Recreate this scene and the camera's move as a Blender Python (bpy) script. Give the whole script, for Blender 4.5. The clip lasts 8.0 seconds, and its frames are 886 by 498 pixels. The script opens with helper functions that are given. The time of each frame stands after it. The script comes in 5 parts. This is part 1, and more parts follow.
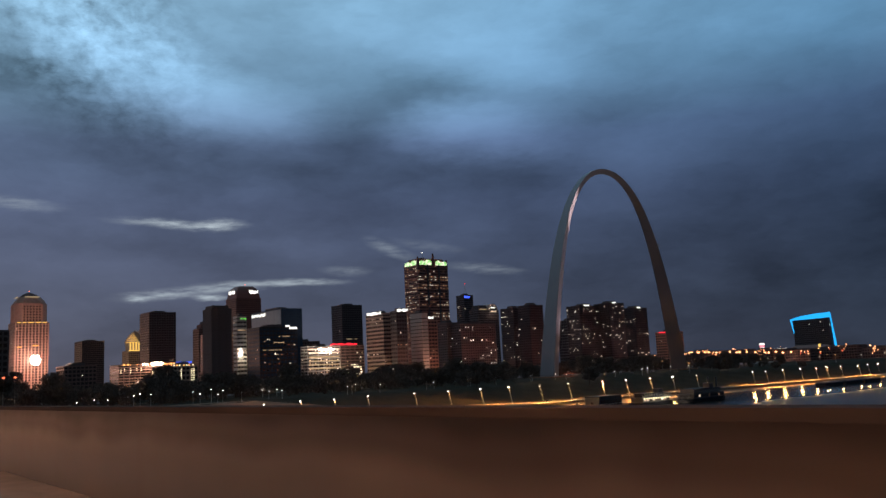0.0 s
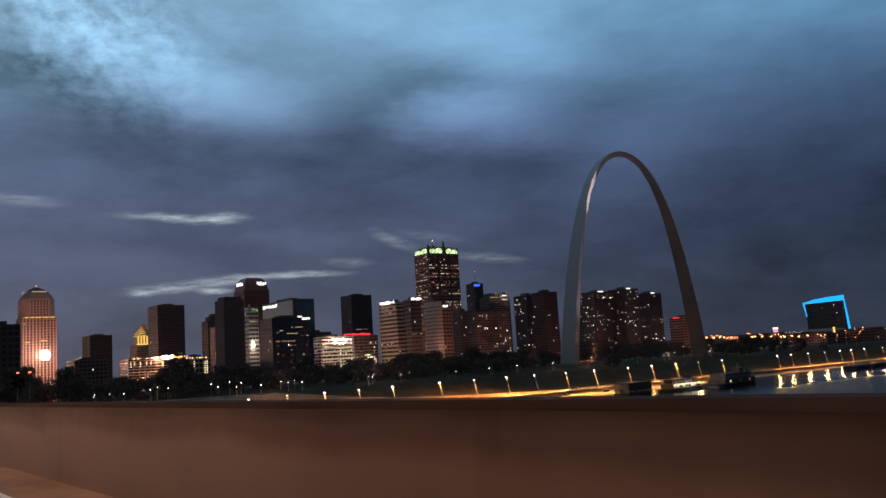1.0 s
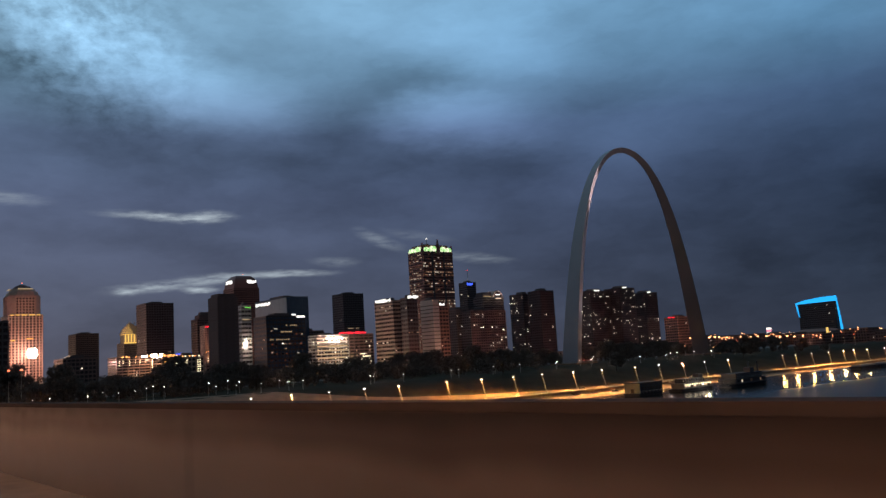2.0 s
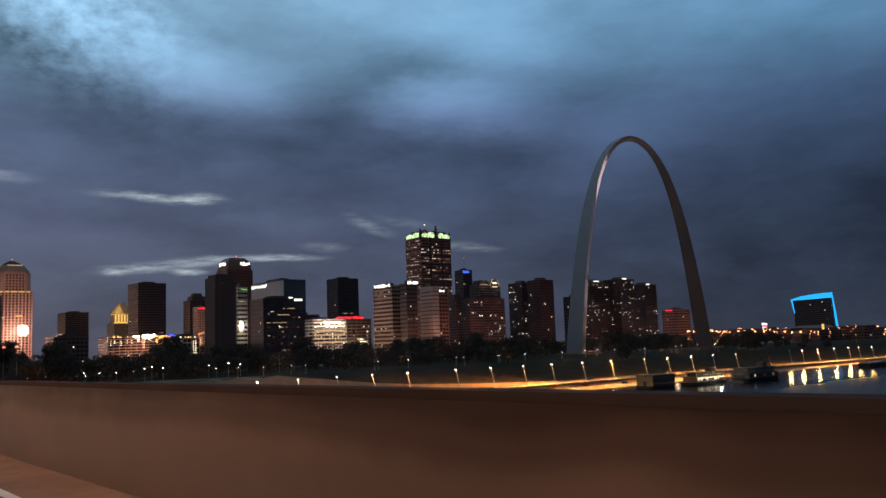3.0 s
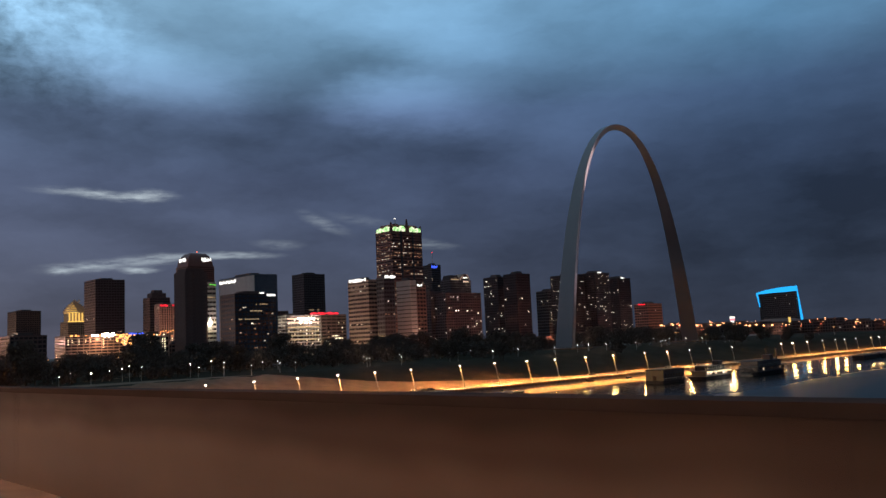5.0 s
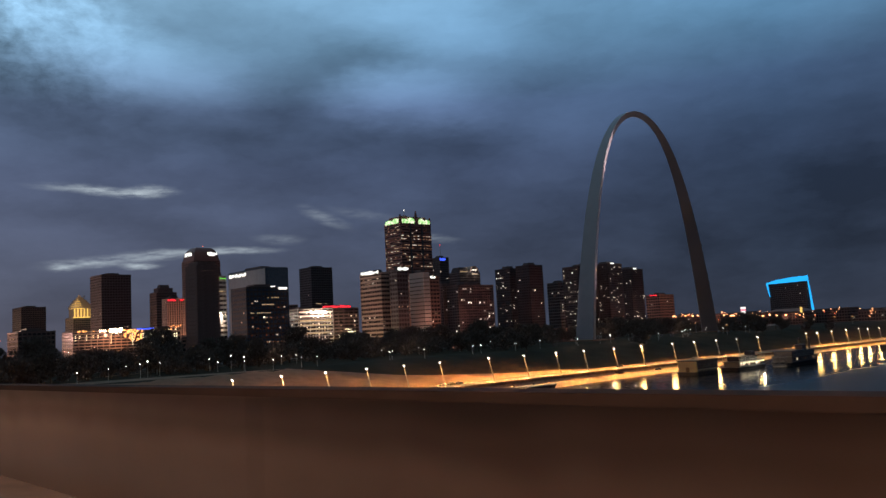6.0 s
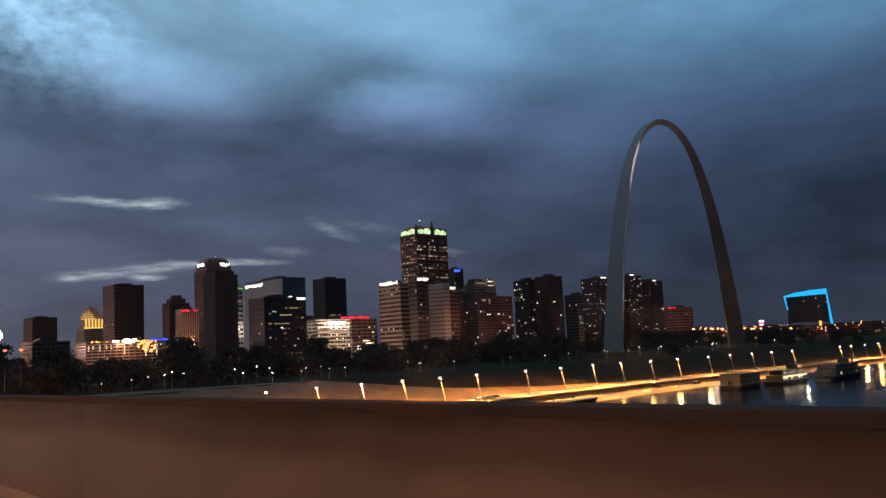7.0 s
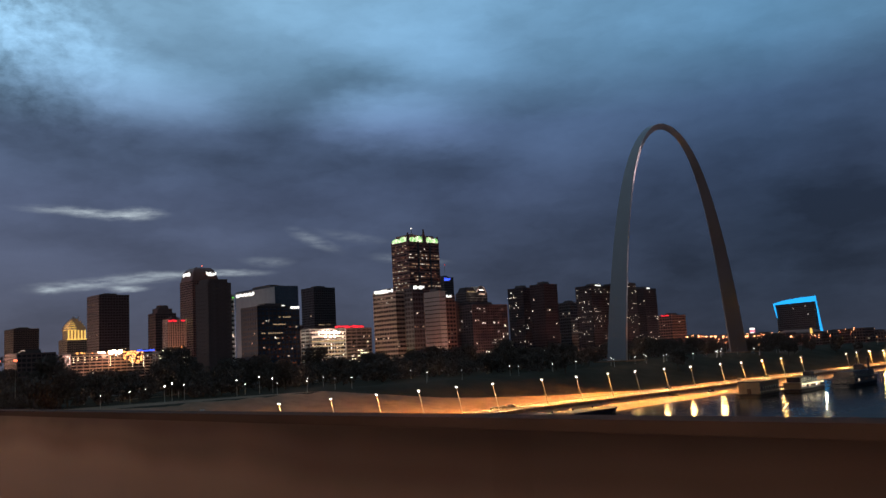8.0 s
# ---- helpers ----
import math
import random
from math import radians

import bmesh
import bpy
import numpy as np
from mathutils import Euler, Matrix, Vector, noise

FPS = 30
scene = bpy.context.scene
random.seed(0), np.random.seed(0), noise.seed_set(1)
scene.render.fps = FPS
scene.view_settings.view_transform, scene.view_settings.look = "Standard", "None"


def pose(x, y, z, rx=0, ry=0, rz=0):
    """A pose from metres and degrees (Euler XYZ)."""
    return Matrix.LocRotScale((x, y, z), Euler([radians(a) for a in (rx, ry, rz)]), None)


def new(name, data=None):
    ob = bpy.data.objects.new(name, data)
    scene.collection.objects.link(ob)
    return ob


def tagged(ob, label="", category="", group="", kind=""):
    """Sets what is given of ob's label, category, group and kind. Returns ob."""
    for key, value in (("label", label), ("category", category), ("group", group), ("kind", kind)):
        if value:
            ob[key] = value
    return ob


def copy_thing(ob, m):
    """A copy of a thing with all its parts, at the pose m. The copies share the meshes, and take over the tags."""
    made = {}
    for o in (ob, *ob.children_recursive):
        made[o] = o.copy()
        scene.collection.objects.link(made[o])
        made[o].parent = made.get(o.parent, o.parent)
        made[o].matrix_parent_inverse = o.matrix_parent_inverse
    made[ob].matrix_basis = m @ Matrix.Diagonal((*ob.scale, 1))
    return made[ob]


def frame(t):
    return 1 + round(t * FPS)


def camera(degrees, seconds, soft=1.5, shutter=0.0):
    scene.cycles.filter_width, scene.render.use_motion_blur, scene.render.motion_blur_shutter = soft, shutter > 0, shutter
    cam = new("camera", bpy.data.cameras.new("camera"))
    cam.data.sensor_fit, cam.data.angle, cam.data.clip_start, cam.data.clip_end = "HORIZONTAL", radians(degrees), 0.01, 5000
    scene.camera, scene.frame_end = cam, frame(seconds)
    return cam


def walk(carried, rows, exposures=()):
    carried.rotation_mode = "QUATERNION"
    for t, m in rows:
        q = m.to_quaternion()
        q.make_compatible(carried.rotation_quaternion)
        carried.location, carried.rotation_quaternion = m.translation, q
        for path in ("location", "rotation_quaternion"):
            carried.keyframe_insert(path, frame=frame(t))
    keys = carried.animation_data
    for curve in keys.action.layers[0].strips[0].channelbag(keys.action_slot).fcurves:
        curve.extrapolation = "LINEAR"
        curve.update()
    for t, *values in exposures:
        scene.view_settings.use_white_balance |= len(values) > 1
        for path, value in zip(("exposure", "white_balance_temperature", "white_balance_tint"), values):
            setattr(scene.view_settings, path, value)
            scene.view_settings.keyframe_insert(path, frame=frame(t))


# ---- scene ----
cam = camera(55.2, 8.0, soft=1.5, shutter=0.5)
# seconds, place and turn of the camera in the car on the bridge
ROWS = [
    (0.0, 0.00, 0.00, 36.17, 98.06, 2.68, 0.17),
    (0.5, -5.97, 7.68, 36.12, 97.57, 2.86, 0.10),
    (1.0, -11.83, 15.29, 36.09, 97.39, 3.52, 0.47),
    (2.5, -29.13, 37.68, 35.95, 97.28, 3.01, -1.05),
    (3.0, -34.84, 45.04, 35.90, 96.49, 2.03, -1.31),
    (3.5, -40.55, 52.39, 35.85, 96.57, 1.96, -2.58),
    (4.0, -46.25, 59.73, 35.82, 97.14, 2.04, -1.98),
    (4.5, -51.97, 67.10, 35.79, 96.69, 2.01, -3.98),
    (6.0, -69.32, 89.44, 35.67, 95.73, 3.00, -4.23),
    (6.5, -75.21, 97.03, 35.62, 96.46, 2.48, -3.67),
    (7.0, -81.17, 104.72, 35.57, 96.60, 2.75, -3.77),
    (7.5, -87.23, 112.51, 35.52, 96.61, 2.81, -4.30),
    (8.0, -93.38, 120.44, 35.48, 97.21, 3.08, -4.94),
]
walk(cam, [(t, pose(x, y, z, rx, ry, rz)) for t, x, y, z, rx, ry, rz in ROWS])


# ---------------------------------------------------------------- colour and node helpers
def srgb(r, g, b):
    def lin(c):
        c /= 255
        return c / 12.92 if c <= 0.04045 else ((c + 0.055) / 1.055) ** 2.4
    return (lin(r), lin(g), lin(b), 1.0)


class Nodes:
    def __init__(self, tree, keep=False):
        self.tree = tree
        if not keep:
            tree.nodes.clear()

    def add(self, kind, **values):
        node = self.tree.nodes.new(kind)
        for key, value in values.items():
            node.inputs[key].default_value = value
        return node

    def link(self, a, b):
        self.tree.links.new(a, b)
        return b

    def math(self, op, a, b=0.0, clamp=False):
        node = self.tree.nodes.new("ShaderNodeMath")
        node.operation, node.use_clamp = op, clamp
        for i, v in enumerate((a, b)):
            if isinstance(v, (int, float)):
                node.inputs[i].default_value = v
            else:
                self.link(v, node.inputs[i])
        return node.outputs[0]

    def vmath(self, op, a, b):
        node = self.tree.nodes.new("ShaderNodeVectorMath")
        node.operation = op
        for i, v in enumerate((a, b)):
            if isinstance(v, tuple):
                node.inputs[i].default_value = v
            else:
                self.link(v, node.inputs[i])
        return node.outputs[0]

    def noise(self, vector, scale, detail=3.0, rough=0.55):
        node = self.add("ShaderNodeTexNoise", Scale=scale, Detail=detail, Roughness=rough)
        if vector is not None:
            self.link(vector, node.inputs["Vector"])
        return node

    def ramp(self, fac, stops, smooth=False):
        node = self.tree.nodes.new("ShaderNodeValToRGB")
        if smooth:
            node.color_ramp.interpolation = "EASE"
        els = node.color_ramp.elements
        while len(els) < len(stops):
            els.new(0.5)
        for el, (p, c) in zip(els, stops):
            el.position, el.color = p, c
        self.link(fac, node.inputs[0])
        return node.outputs[0]

    def mix(self, fac, a, b, blend="MIX"):
        node = self.tree.nodes.new("ShaderNodeMix")
        node.data_type, node.blend_type = "RGBA", blend
        for sock, v in ((node.inputs[0], fac), (node.inputs[6], a), (node.inputs[7], b)):
            if isinstance(v, (int, float, tuple)):
                sock.default_value = v
            else:
                self.link(v, sock)
        return node.outputs[2]


# ---------------------------------------------------------------- dusk sky
world = bpy.data.worlds.new("dusk_sky")
scene.world = world
world.use_nodes = True
sky = Nodes(world.node_tree)
ray = sky.add("ShaderNodeTexCoord").outputs["Generated"]
parts = sky.add("ShaderNodeSeparateXYZ")
sky.link(ray, parts.inputs[0])
azimuth = sky.math("MULTIPLY", sky.math("ARCTAN2", parts.outputs[0], parts.outputs[1]), 57.2958)
elevation = sky.math("MULTIPLY", sky.math("ARCSINE", parts.outputs[2]), 57.2958)
join = sky.add("ShaderNodeCombineXYZ")
sky.link(azimuth, join.inputs[0])
sky.link(elevation, join.inputs[1])
flat = join.outputs[0]
stretched = sky.vmath("MULTIPLY", flat, (0.10, 0.22, 1.0))
wisp = sky.noise(stretched, 1.0, 4.0, 0.6)
wander = sky.vmath("MULTIPLY", sky.vmath("SUBTRACT", wisp.outputs["Color"], (0.5, 0.5, 0.5)), (3.0, 1.5, 0.0))
fine = sky.noise(sky.vmath("MULTIPLY", flat, (0.42, 1.5, 1.0)), 1.0, 5.0, 0.68)
shiver = sky.vmath("MULTIPLY", sky.vmath("SUBTRACT", fine.outputs["Color"], (0.5, 0.5, 0.5)), (2.4, 1.0, 0.0))
bent = sky.vmath("ADD", sky.vmath("ADD", flat, wander), shiver)
lightly = sky.vmath("ADD", flat, sky.vmath("MULTIPLY", sky.vmath("ADD", wander, shiver), (0.45, 0.45, 0.0)))


def cloud(where, az, el, wide, high, turn, amount):
    place = sky.add("ShaderNodeMapping")
    place.vector_type = "TEXTURE"
    place.inputs["Location"].default_value = (az, el, 0)
    place.inputs["Rotation"].default_value = (0, 0, radians(turn))
    place.inputs["Scale"].default_value = (wide * 1.5, high * 1.5, 1)
    sky.link(where, place.inputs[0])
    ball = sky.tree.nodes.new("ShaderNodeTexGradient")
    ball.gradient_type = "SPHERICAL"
    sky.link(place.outputs[0], ball.inputs[0])
    smooth = sky.tree.nodes.new("ShaderNodeMapRange")
    smooth.interpolation_type = "SMOOTHSTEP"
    sky.link(ball.outputs["Fac"], smooth.inputs[0])
    return sky.math("MULTIPLY", smooth.outputs[0], amount)


shade = sky.math("MULTIPLY_ADD", wisp.outputs["Fac"], 0.3)
shade.node.inputs[2].default_value = 0.85
gaps = sky.math("ADD", 0.0, 0.0)


def cloud_light(*v):
    global shade
    shade = sky.math("ADD", shade, cloud(bent, *v))


cloud_dark = cloud_light


def cloud_gap(*v):
    global gaps
    gaps = sky.math("ADD", gaps, cloud(lightly, *v))


cloud_light(-16.8, 18.9, 8.0, 2.3, -25, 0.8)
cloud_light(-24.1, 21.2, 4.9, 1.9, -38, 0.45)
cloud_light(-11.2, 17.7, 4.6, 1.7, -13, 0.35)
cloud_light(-2.4, 23.1, 12.5, 4.2, -3, 0.22)
cloud_light(8.7, 21.7, 7.6, 3.4, -3, 0.32)
cloud_light(3.0, 16.1, 6.0, 2.0, -5, 0.95)
cloud_light(6.0, 20.0, 7.6, 2.3, -13, 0.36)
cloud_light(25.0, 19.8, 9.5, 4.8, -3, 0.38)
cloud_light(16.4, 13.6, 7.5, 2.8, -3, 0.34)
cloud_dark(-22.6, 16.3, 9.9, 2.7, -25, -0.3)
cloud_dark(-26.0, 19.0, 3.4, 2.3, -33, -0.14)
cloud_dark(-11.3, 14.4, 9.1, 1.9, -11, -0.22)
cloud_dark(-8.3, 12.6, 9.9, 2.3, -3, -0.18)
cloud_dark(-1.4, 17.9, 4.9, 1.2, 5, -0.24)
cloud_dark(3.2, 13.0, 8.5, 1.5, -4, -0.25)
cloud_dark(-5.5, 16.2, 4.6, 1.5, -3, -0.28)
cloud_dark(13.7, 16.9, 6.5, 2.7, 7, -0.06)
cloud_dark(25.6, 10.0, 9.0, 4.6, -3, -0.2)
cloud_dark(20.0, 4.5, 12.5, 5.0, -3, -0.36)
cloud_dark(8.5, 8.4, 7.6, 3.4, -3, -0.1)
cloud_dark(-19.6, 8.5, 9.9, 0.9, -3, -0.15)
cloud_dark(-8.3, 9.9, 7.6, 1.5, -3, -0.12)
cloud_dark(33.0, 6.5, 6.5, 5.0, 0, -0.42)
# bright patch painted into the sky for the floodlight's glare haze
cloud_light(-29.0, 3.5, 6.0, 3.5, 0, 0.2)
cloud_light(-25.9, 11.9, 7.6, 2.3, -3, 0.14)
cloud_light(-25.8, 7.8, 7.6, 1.9, -3, 0.2)
cloud_light(-10.6, 8.5, 6.1, 0.9, -3, 0.1)
cloud_light(-0.7, 8.9, 3.8, 1.5, -3, 0.1)
cloud_gap(-17.9, 10.1, 3.2, 0.30, -4, 0.5)
cloud_gap(-17.7, 10.05, 1.0, 0.22, -3, 0.35)
cloud_gap(-14.7, 10.12, 1.7, 0.32, 1, 0.72)
cloud_gap(-26.8, 11.2, 2.3, 0.38, -3, 0.25)
cloud_gap(-18.6, 5.5, 2.3, 0.34, 4, 0.34)
cloud_gap(-19.8, 5.3, 0.7, 0.22, 4, 0.5)
cloud_gap(-15.2, 5.3, 1.1, 0.16, 1, 0.75)
cloud_gap(-16.1, 5.7, 3.4, 0.34, 4, 0.34)
cloud_gap(-13.6, 6.0, 2.3, 0.3, 1, 0.36)
cloud_gap(-9.9, 6.1, 3.0, 0.22, 0, 0.6)
cloud_gap(-3.4, 8.2, 1.7, 0.38, -21, 0.22)
cloud_gap(3.1, 6.6, 2.3, 0.3, -8, 0.2)
cloud_gap(-6.5, 6.8, 1.5, 0.3, -3, 0.2)
cloud_gap(-0.7, 8.3, 2.3, 0.3, -11, 0.1)

height = sky.math("DIVIDE", elevation, 40.0, True)
base = sky.ramp(height, [(0.0, srgb(73, 72, 85)), (0.1, srgb(76, 80, 98)), (0.28, srgb(76, 86, 112)), (0.38, srgb(82, 98, 127)), (0.48, srgb(104, 135, 163)), (0.62, srgb(124, 161, 190)), (1.0, srgb(120, 156, 184))])
side = sky.math("DIVIDE", sky.math("ADD", azimuth, 45.0), 90.0, True)
tint = sky.ramp(side, [(0.0, (1.36, 1.33, 1.24, 1)), (0.3, (1.15, 1.18, 1.16, 1)), (0.6, (0.81, 0.92, 0.98, 1)), (0.8, (0.56, 0.72, 0.80, 1)), (1.0, (0.70, 0.82, 0.87, 1))])
colour = sky.mix(1.0, base, tint, "MULTIPLY")
mottle = sky.noise(sky.vmath("MULTIPLY", bent, (0.13, 0.30, 1.0)), 1.0, 4.0, 0.5)
tuft = sky.noise(sky.vmath("MULTIPLY", bent, (1.1, 1.9, 1.0)), 1.0, 3.0, 0.6)
shade = sky.math("ADD", shade, sky.math("MULTIPLY", sky.math("SUBTRACT", mottle.outputs["Fac"], 0.5), 0.9))
shade = sky.math("ADD", shade, sky.math("MULTIPLY", sky.math("SUBTRACT", tuft.outputs["Fac"], 0.5), 0.13))
puffs = sky.noise(sky.vmath("MULTIPLY", lightly, (0.75, 1.1, 1.0)), 1.0, 4.0, 0.6)
speckle = sky.math("MULTIPLY", sky.math("SUBTRACT", puffs.outputs["Fac"], 0.5), cloud(flat, -22.5, 21.5, 8.0, 5.0, -30, 2.6))
shade = sky.math("ADD", shade, speckle)
strength = sky.math("MAXIMUM", shade, 0.45)
grey = sky.add("ShaderNodeCombineXYZ")
for i in range(3):
    sky.link(strength, grey.inputs[i])
colour = sky.mix(1.0, colour, grey.outputs[0], "MULTIPLY")
thread = sky.noise(sky.vmath("MULTIPLY", flat, (0.55, 3.2, 1.0)), 1.0, 4.0, 0.6)
torn = sky.math("MULTIPLY", sky.math("SUBTRACT", thread.outputs["Fac"], 0.32), 3.4, True)
ragged = sky.math("MULTIPLY", gaps, sky.math("ADD", sky.math("MULTIPLY", torn, 1.1), 0.22))
colour = sky.mix(sky.math("MINIMUM", ragged, 1.0, True), colour, srgb(178, 190, 200))
# the sky darkens towards the east, behind the camera, reddened there to warm walls
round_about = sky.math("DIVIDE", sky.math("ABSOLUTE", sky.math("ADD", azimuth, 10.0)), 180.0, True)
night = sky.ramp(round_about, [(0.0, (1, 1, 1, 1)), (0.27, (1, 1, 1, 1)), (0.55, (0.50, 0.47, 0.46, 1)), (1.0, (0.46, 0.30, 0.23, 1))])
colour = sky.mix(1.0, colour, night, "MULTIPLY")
# unseen warm patch low in the west, added to brighten the parapet
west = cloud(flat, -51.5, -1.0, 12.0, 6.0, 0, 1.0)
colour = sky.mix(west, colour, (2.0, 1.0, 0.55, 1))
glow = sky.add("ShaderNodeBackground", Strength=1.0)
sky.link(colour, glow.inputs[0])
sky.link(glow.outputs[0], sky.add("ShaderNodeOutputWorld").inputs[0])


# ---------------------------------------------------------------- materials
def material(name, colour, rough=0.7, metal=0.0, vary=0.25, scale=0.5, bump=0.0, second=None, spec=0.5, island=False):
    mat = bpy.data.materials.new(name)
    mat.use_nodes = True
    n = Nodes(mat.node_tree)
    out = n.add("ShaderNodeOutputMaterial")
    bsdf = n.add("ShaderNodeBsdfPrincipled", Roughness=rough, Metallic=metal)
    bsdf.inputs["Specular IOR Level"].default_value = spec
    n.link(bsdf.outputs[0], out.inputs[0])
    where = n.add("ShaderNodeTexCoord").outputs["Object"]
    big = n.noise(where, scale, 4.0)
    small = n.noise(where, scale * 9, 3.0)
    both = n.math("ADD", n.math("MULTIPLY", big.outputs["Fac"], 0.6), n.math("MULTIPLY", small.outputs["Fac"], 0.4))
    low = tuple(c * (1 - vary) for c in colour[:3]) + (1,)
    high = tuple(min(1, c * (1 + vary)) for c in (second or colour)[:3]) + (1,)
    col = n.ramp(both, [(0.32, low), (0.68, high)])
    if island:
        geo = n.add("ShaderNodeNewGeometry")
        tone = n.ramp(geo.outputs["Random Per Island"], [(0.0, (0.75, 0.75, 0.75, 1)), (1.0, (1.2, 1.2, 1.2, 1))])
        col = n.mix(1.0, col, tone, "MULTIPLY")
    n.link(col, bsdf.inputs["Base Color"])
    n.link(n.math("MULTIPLY_ADD", small.outputs["Fac"], 0.3), bsdf.inputs["Roughness"])
    bsdf.inputs["Roughness"].links[0].from_node.inputs[2].default_value = max(0.02, rough - 0.15)
    if bump:
        b = n.add("ShaderNodeBump", Strength=bump, Distance=0.05)
        n.link(small.outputs["Fac"], b.inputs["Height"])
        n.link(b.outputs[0], bsdf.inputs["Normal"])
    return mat


def lamp_material(name, colour, strength, vary=0.0):
    mat = bpy.data.materials.new(name)
    mat.use_nodes = True
    n = Nodes(mat.node_tree)
    out = n.add("ShaderNodeOutputMaterial")
    em = n.add("ShaderNodeEmission", Color=colour, Strength=strength)
    if vary:
        rnd = n.add("ShaderNodeObjectInfo").outputs["Random"]
        n.link(n.math("MULTIPLY", n.math("POWER", rnd, 2.0), strength * 2 * vary), em.inputs["Strength"])
        em.inputs["Strength"].links[0].from_node.inputs[1].default_value = strength * 2 * vary
        tone = n.ramp(rnd, [(0.0, colour), (0.55, colour), (0.8, (1.0, 0.82, 0.6, 1)), (1.0, (1.0, 0.9, 0.75, 1))])
        n.link(tone, em.inputs["Color"])
    n.link(em.outputs[0], out.inputs[0])
    return mat


BRICK = material("brown_brick", (0.24, 0.125, 0.095, 1), 0.85, vary=0.3, scale=0.3)
GRANITE = material("red_granite", (0.25, 0.10, 0.076, 1), 0.5, vary=0.2, scale=0.3)
CONCRETE = material("pale_concrete", (0.50, 0.43, 0.38, 1), 0.8, vary=0.2, scale=0.25)
TAN = material("tan_stone", (0.42, 0.28, 0.22, 1), 0.8, vary=0.2, scale=0.25)
DARK = material("dark_bronze_cladding", (0.070, 0.053, 0.056, 1), 0.5, vary=0.3, scale=0.3)
GREY = material("grey_metal_panel", (0.36, 0.35, 0.36, 1), 0.55, vary=0.15, scale=0.2)
GLASS = material("dark_window_glass", (0.045, 0.034, 0.034, 1), 0.2, vary=0.4, scale=0.2, spec=0.5)
BLUEGLASS = material("blue_tinted_glass", (0.02, 0.045, 0.085, 1), 0.3, vary=0.25, scale=0.2, spec=0.3)
ROOFING = material("roof_felt", (0.08, 0.08, 0.085, 1), 0.9, vary=0.3, scale=0.4, spec=0.08)
STEEL = material("brushed_stainless_steel", (0.22, 0.190, 0.195, 1), 0.45, metal=0.6, vary=0.06, scale=0.05)
ASPHALT = material("worn_asphalt", (0.125, 0.11, 0.10, 1), 0.85, vary=0.25, scale=0.15, bump=0.1, spec=0.08)
LEVEE = material("cobbled_levee", (0.31, 0.20, 0.13, 1), 0.85, vary=0.35, scale=0.4, bump=0.3, spec=0.08)
GRASS = material("park_grass", (0.040, 0.030, 0.018, 1), 0.95, vary=0.35, scale=0.05, spec=0.04)
BARK = material("bark", (0.09, 0.065, 0.05, 1), 0.9, vary=0.3, scale=2.0, spec=0.08)
LEAVES = material("summer_leaves", (0.120, 0.092, 0.078, 1), 0.75, vary=0.35, scale=0.5, island=True, spec=0.08)
PAVING = material("weathered_paving", (0.21, 0.13, 0.085, 1), 0.9, vary=0.25, scale=0.2, spec=0.05)
DARKBRICK = material("dark_brown_brick", (0.155, 0.098, 0.092, 1), 0.85, vary=0.3, scale=0.3, spec=0.2)
BLACK = material("black_cladding", (0.016, 0.018, 0.024, 1), 0.4, vary=0.3, scale=0.3)
BLUESTEEL = material("blue_grey_mullions", (0.03, 0.05, 0.085, 1), 0.5, vary=0.2, scale=0.3, spec=0.3)
# coping coloured dark to carry on the painted shade of the parapet top
COPING = material("darkened_coping", (0.046, 0.034, 0.030, 1), 0.95, vary=0.3, scale=0.8, spec=0.05)
BRIDGE = material("weathered_steel_parapet", (0.205, 0.146, 0.108, 1), 0.42, metal=0.96, vary=0.3, scale=0.35, bump=0.03)
DECK = material("bridge_asphalt", (0.26, 0.175, 0.12, 1), 0.9, vary=0.3, scale=0.3, bump=0.2, spec=0.03)
coat = [n for n in BRIDGE.node_tree.nodes if n.type == "BSDF_PRINCIPLED"][0]
coat.inputs["Coat Weight"].default_value = 1.0
coat.inputs["Coat Roughness"].default_value = 0.33
coat.inputs["Coat IOR"].default_value = 1.9
# painted shade: the parapet's colour darkens towards its top edge, broken up by noise
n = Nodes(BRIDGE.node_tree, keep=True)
unshaded = coat.inputs["Base Color"].links[0].from_socket
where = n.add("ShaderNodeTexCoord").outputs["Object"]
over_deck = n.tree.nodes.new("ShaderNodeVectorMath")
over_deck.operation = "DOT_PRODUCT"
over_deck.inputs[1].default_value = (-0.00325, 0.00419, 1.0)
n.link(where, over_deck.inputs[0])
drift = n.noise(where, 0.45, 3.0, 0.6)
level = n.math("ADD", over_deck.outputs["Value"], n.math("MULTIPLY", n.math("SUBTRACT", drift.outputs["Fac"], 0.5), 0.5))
top_shade = n.ramp(n.math("SUBTRACT", level, 34.9, True), [(0.0, (0, 0, 0, 1)), (0.4, (0.08, 0.08, 0.08, 1)), (0.72, (0.7, 0.7, 0.7, 1)), (0.95, (1, 1, 1, 1))], True)
n.link(n.mix(top_shade, unshaded, (0.068, 0.052, 0.045, 1)), coat.inputs["Base Color"])
n.link(n.math("SUBTRACT", 1.0, n.math("MULTIPLY", top_shade, 0.95)), coat.inputs["Coat Weight"])
UMBER = material("umber_concrete", (0.060, 0.043, 0.046, 1), 0.7, vary=0.3, scale=0.3, spec=0.2)
PALE_POLE = material("pale_painted_pole", (0.36, 0.33, 0.29, 1), 0.6, vary=0.15, scale=1.0, spec=0.2)
PAINT = material("white_road_paint", (0.7, 0.68, 0.62, 1), 0.7, vary=0.15, scale=1.0)
